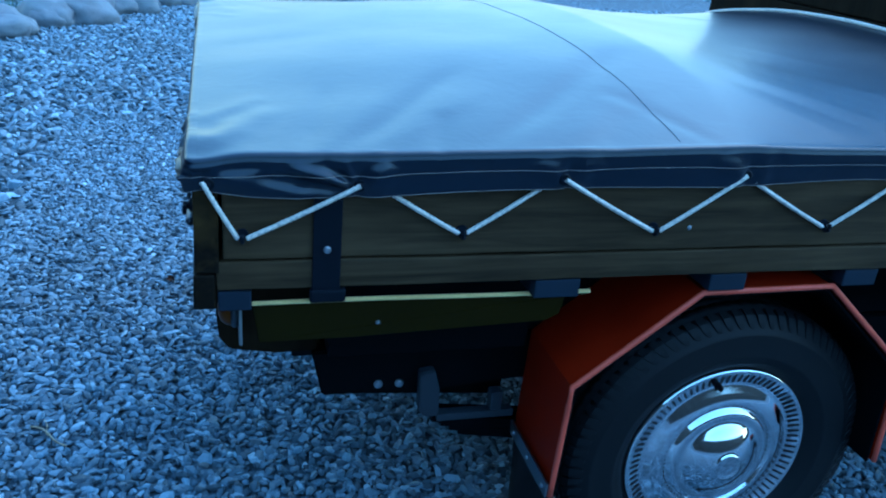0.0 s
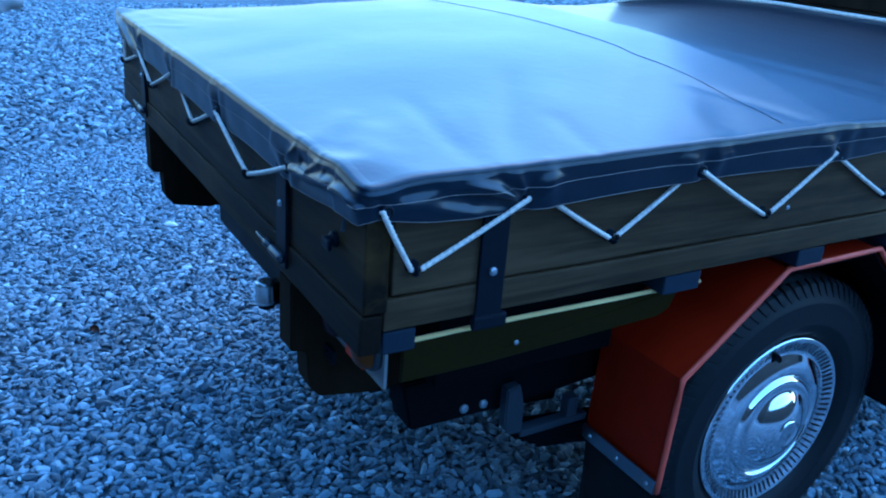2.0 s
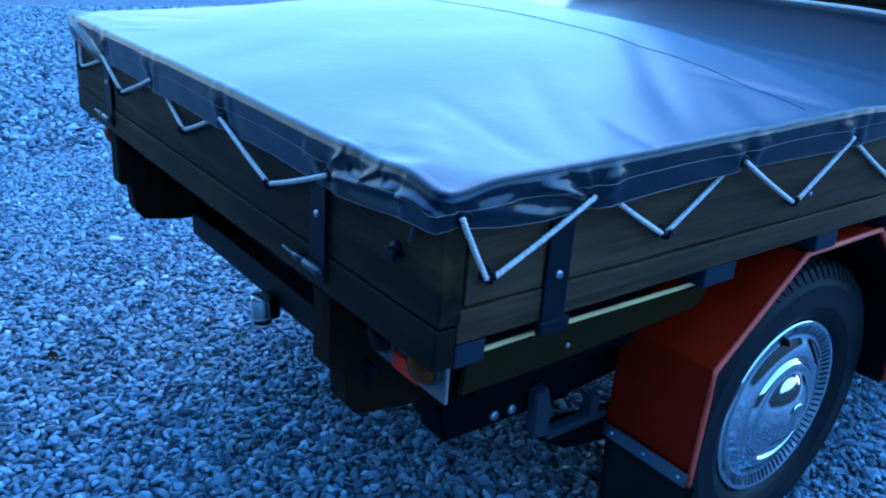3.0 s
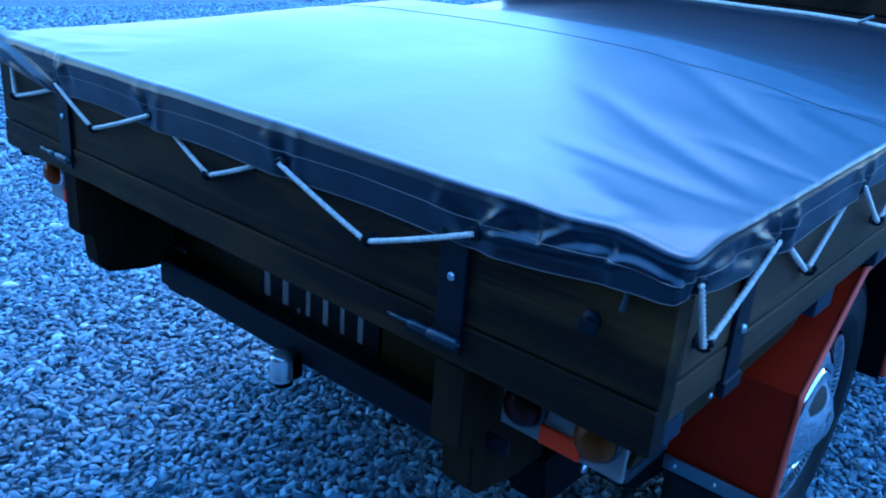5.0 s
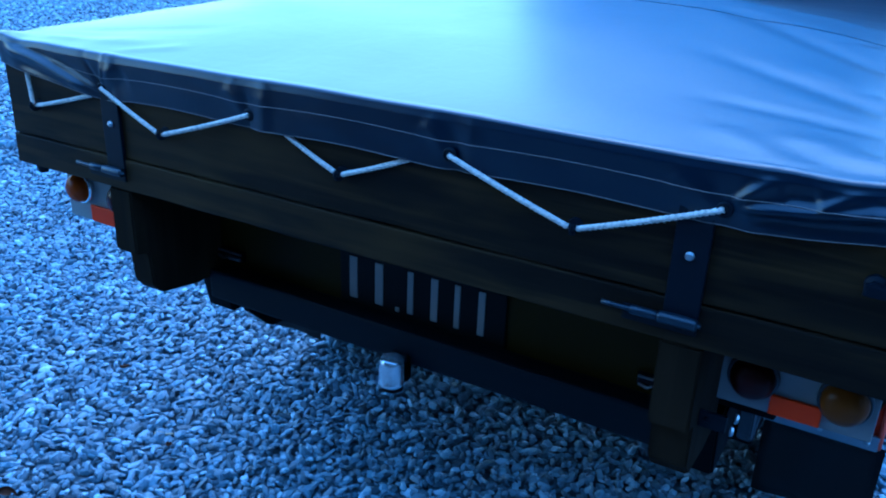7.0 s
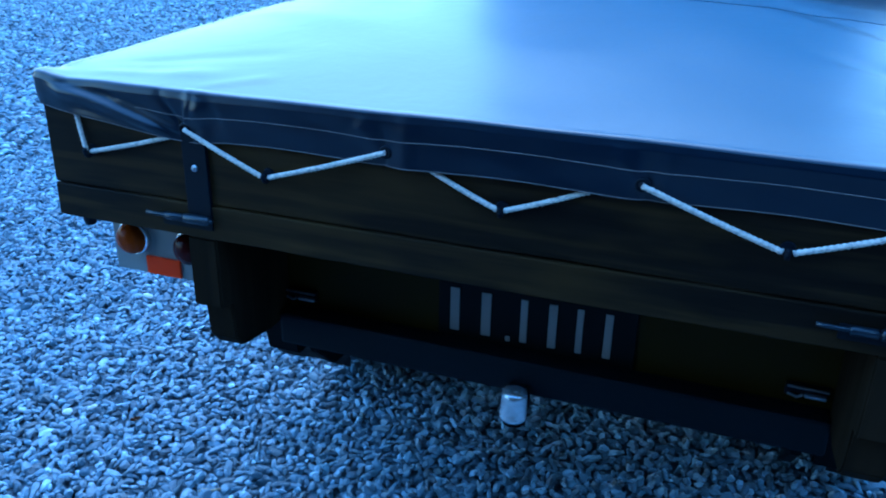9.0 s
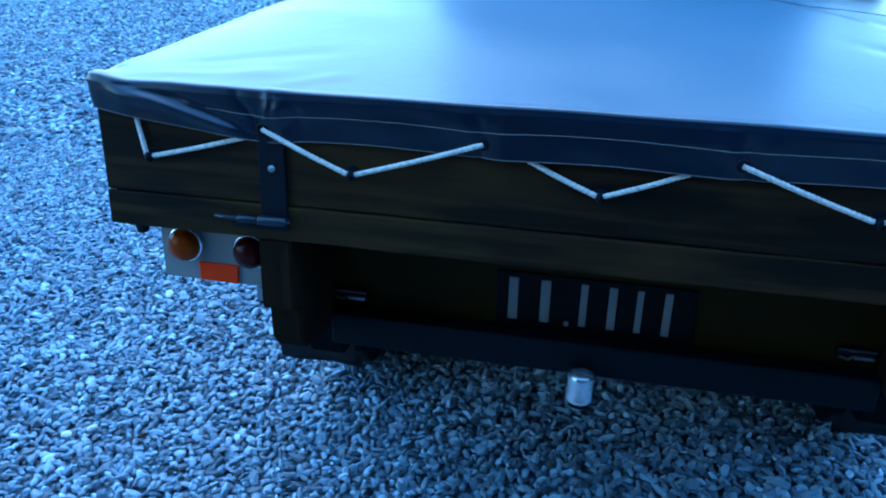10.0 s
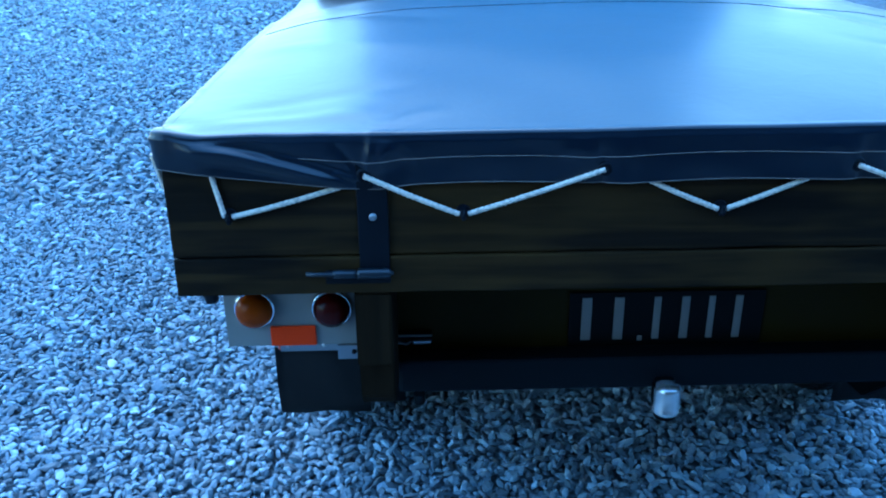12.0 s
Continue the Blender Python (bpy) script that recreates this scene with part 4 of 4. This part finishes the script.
ROUND = [(0.0, 0.0), (0.0090, 0.0003), (0.0125, 0.0011), (0.0148, 0.0029), (0.0158, 0.0052), (0.016, 0.008)]


REAR_EYES = (-0.79, -0.5, -0.175, 0.17, 0.519, 0.79)
SIDE_EYES = (0.026, 0.233, 0.546, 0.863, 1.19, 1.5, 1.7)


def between(kind, u):
    """How far along u lies between two eyelets, as an arc that is 0 at them and 1 halfway."""
    marks = REAR_EYES if kind == "rear" else SIDE_EYES
    for a, b in zip(marks, marks[1:]):
        if a <= u < b:
            return math.sin(math.pi * (u - a) / (b - a))
    return 0.0


def flap_point(col, v):
    """A place on the flap below the rounded edge; v from 0 to 1."""
    side, u, (x, y), (nx, ny) = col
    kind = "rear" if side == "rear" else "side"
    z0 = top_z(max(-W + 0.01, min(W - 0.01, x)), max(0.0, y)) - ROUND[-1][1]
    hem = hem_z(kind, u)
    if abs(nx * ny) > 1e-6:
        w = abs(nx) / (abs(nx) + abs(ny))
        hem = hem_z("side", 0.0) * w + hem_z("rear", W if nx > 0 else -W) * (1 - w)
    z = z0 + (hem - z0) * v
    near = max(smoothstep((u - 0.50) / 0.2), 0.35 * smoothstep((-0.62 - u) / 0.12)) if kind == "rear" else smoothstep((0.24 - u) / 0.18)
    out = ROUND[-1][0] + 0.002 - 0.004 * v + 0.002 * near * math.sin(math.pi * v) + flap_fold(kind, u, v) * (0.35 + 0.65 * smoothstep(v * 3))
    out = 0.0095 + 0.5 * ((out - 0.0095) + math.sqrt((out - 0.0095) ** 2 + 0.000016))
    return Vector((x + nx * out, y + ny * out, z))


def tarpaulin():
    tarp = empty("tarpaulin", "navy vinyl tarpaulin laced tightly over the truck bed", "tarpaulin", at=(0, 0, 0))
    bm = bmesh.new()
    nx, ny = 130, 142
    r = EDGE
    grid = []
    for j in range(ny):
        y = r - 0.006 + (FRONT - r + 0.006) * j / (ny - 1)
        grid.append([bm.verts.new((x, y, top_z(max(-W + 0.01, min(W - 0.01, x)), y))) for x in (-(W - r + 0.008) + 2 * (W - r + 0.008) * i / (nx - 1) for i in range(nx))])
    for a, b in zip(grid, grid[1:]):
        for i in range(nx - 1):
            bm.faces.new((a[i], a[i + 1], b[i + 1], b[i]))
    part("top_sheet", bm, TARP, tarp, smooth=True)
    bm = bmesh.new()
    rows = 22
    mesh = []
    for col in COLS:
        side, u, (x, y), (ox, oy) = col
        z = top_z(max(-W + 0.01, min(W - 0.01, x)), max(0.0, y))
        swell = 0.35 * flap_fold("rear" if side == "rear" else "side", u, 0.0)
        line = [bm.verts.new((x + ox * (o + swell * o / EDGE), y + oy * (o + swell * o / EDGE), z - d + 0.0002 + 0.5 * swell * math.sin(math.pi * o / EDGE))) for o, d in ROUND]
        line += [bm.verts.new(flap_point(col, k / rows)) for k in range(1, rows + 1)]
        edge = flap_point(col, 1.0)
        line.append(bm.verts.new(edge - Vector((ox, oy, 0)) * 0.003))
        line.append(bm.verts.new(edge - Vector((ox, oy, -0.02)) * 1.0 * 0.004 + Vector((0, 0, 0.02))))
        mesh.append(line)
    for a, b in zip(mesh, mesh[1:]):
        for k in range(len(a) - 1):
            bm.faces.new((a[k], a[k + 1], b[k + 1], b[k]))
    part("flap", bm, TARP, tarp, smooth=True)
    # stitching along the flap and its hem
    for name, v, rise in (("stitch_line", 0.45, 0.04), ("hem_line", 0.985, 0.0)):
        pts = [(c, flap_point(c, v - rise * between(c[0], c[1])) + Vector((c[3][0], c[3][1], 0)) * 0.0006) for c in COLS]
        if rise:
            # the corner roll covers a length of it
            part(name, tube([p for c, p in pts if c[0] == "left" and c[1] > 0.06], 0.0006, 5), TARP_STITCH, tarp)
            pts = [(c, p) for c, p in pts if c[0] == "right" or c[0] == "rear" and c[1] > -0.585]
        part(name, tube([p for c, p in pts], 0.0006, 5), TARP_STITCH, tarp)
    # seam across the top
    pts = [(x, 0.775 - 0.03 * (x / W) ** 2, top_z(x, 0.775 - 0.03 * (x / W) ** 2) + 0.0004) for x in (-0.75 + 1.5 * i / 90 for i in range(91))]
    part("cross_seam", tube(pts, 0.0006, 5), TARP_SEAM, tarp)
    # white edging where the sheet meets the headboard
    pts = [(x, FRONT + 0.002, top_z(x, FRONT) + 0.003) for x in (-0.765 + 1.53 * i / 70 for i in range(71))]
    part("white_edging", tube(pts, 0.006, 8), ROPE, tarp, "white cord edging", smooth=True)
    # eyelets
    for side, us in (("rear", (-0.5, -0.175, 0.17, 0.519)), ("right", (0.026, 0.233, 0.546, 0.863, 1.19, 1.5)), ("left", (0.026, 0.233, 0.546, 0.863, 1.19, 1.5))):
        for u in us:
            col = min((c for c in COLS if c[0] == side and max(abs(c[3][0]), abs(c[3][1])) > 0.99), key=lambda c: abs(c[1] - u))
            p = flap_point(col, 0.70)
            ax, sg = ("y", -1) if side == "rear" else ("x", 1 if side == "right" else -1)
            bm = lathe([(0.0045, 0.003 * sg), (0.0065, 0.0045 * sg), (0.0095, 0.003 * sg), (0.010, -0.001 * sg)], p, ax, 14)
            part("eyelet", bm, IRON, tarp, smooth=True)
            EYES[side, u] = p


EYES = {}
tarpaulin()


# ---------------------------------------------------------------- rope
def lashing():
    rope = empty("lashing_rope", "white braided rope laced in zigzags between eyelets and hooks", "rope")

    def run(a, b):
        a, b = Vector(a), Vector(b)
        n = max(8, int((b - a).length / 0.0018))
        pts = [a + (b - a) * k / n + Vector((0, 0, -0.0015 * math.sin(math.pi * k / n))) for k in range(n + 1)]
        part("rope_run", tube(pts, 0.0034, 12, True, 3, 2 * math.pi / 0.021), ROPE, rope, smooth=True)

    for sx, side in ((1, "right"), (-1, "left")):
        us = (0.026, 0.233, 0.546, 0.863, 1.19, 1.5)
        for k, y in enumerate(SIDE_HOOKS):
            x = sx * (W + 0.010)
            a, b = EYES[side, us[k]], EYES[side, us[k + 1]]
            if k % 2 == 0:
                run((a.x + sx * 0.004, a.y - (0.008 if k == 0 else -0.002), a.z + (0.004 if k == 0 else 0)), (x, y - 0.006, 0.8435))
                run((x, y + 0.006, 0.8435), (b.x + sx * 0.004, b.y, b.z))
            else:
                x = sx * (W + 0.005)
                run((x, a.y + 0.02, 0.925), (x, y - 0.006, 0.8435))
                run((x, y + 0.006, 0.8435), (x, b.y - 0.02, 0.925))
    us = (-0.79, -0.5, -0.175, 0.17, 0.519)
    for k, x in enumerate(REAR_HOOKS):
        if k % 2:
            a, b = EYES["rear", us[k]], EYES["rear", us[k + 1]]
            run((a.x, a.y - 0.004, a.z), (x - 0.006, -0.009, 0.8475))
            run((x + 0.006, -0.009, 0.8475), (b.x, b.y - 0.004, b.z))
        else:
            run((x - 0.005 + (us[k] + 0.03 - x) * 0.8, -0.0012, 0.894) if k else (-0.703, -0.0012, 0.909), (x - 0.005, -0.006, 0.8475))
            run((x + 0.005, -0.006, 0.8475), (x + 0.005 + (us[k + 1] - 0.03 - x) * (0.8 if k else 1.0), -0.0012, 0.893 if k else 0.888))
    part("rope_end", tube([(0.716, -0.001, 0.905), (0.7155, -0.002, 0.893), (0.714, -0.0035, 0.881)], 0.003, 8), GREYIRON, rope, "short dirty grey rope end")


lashing()
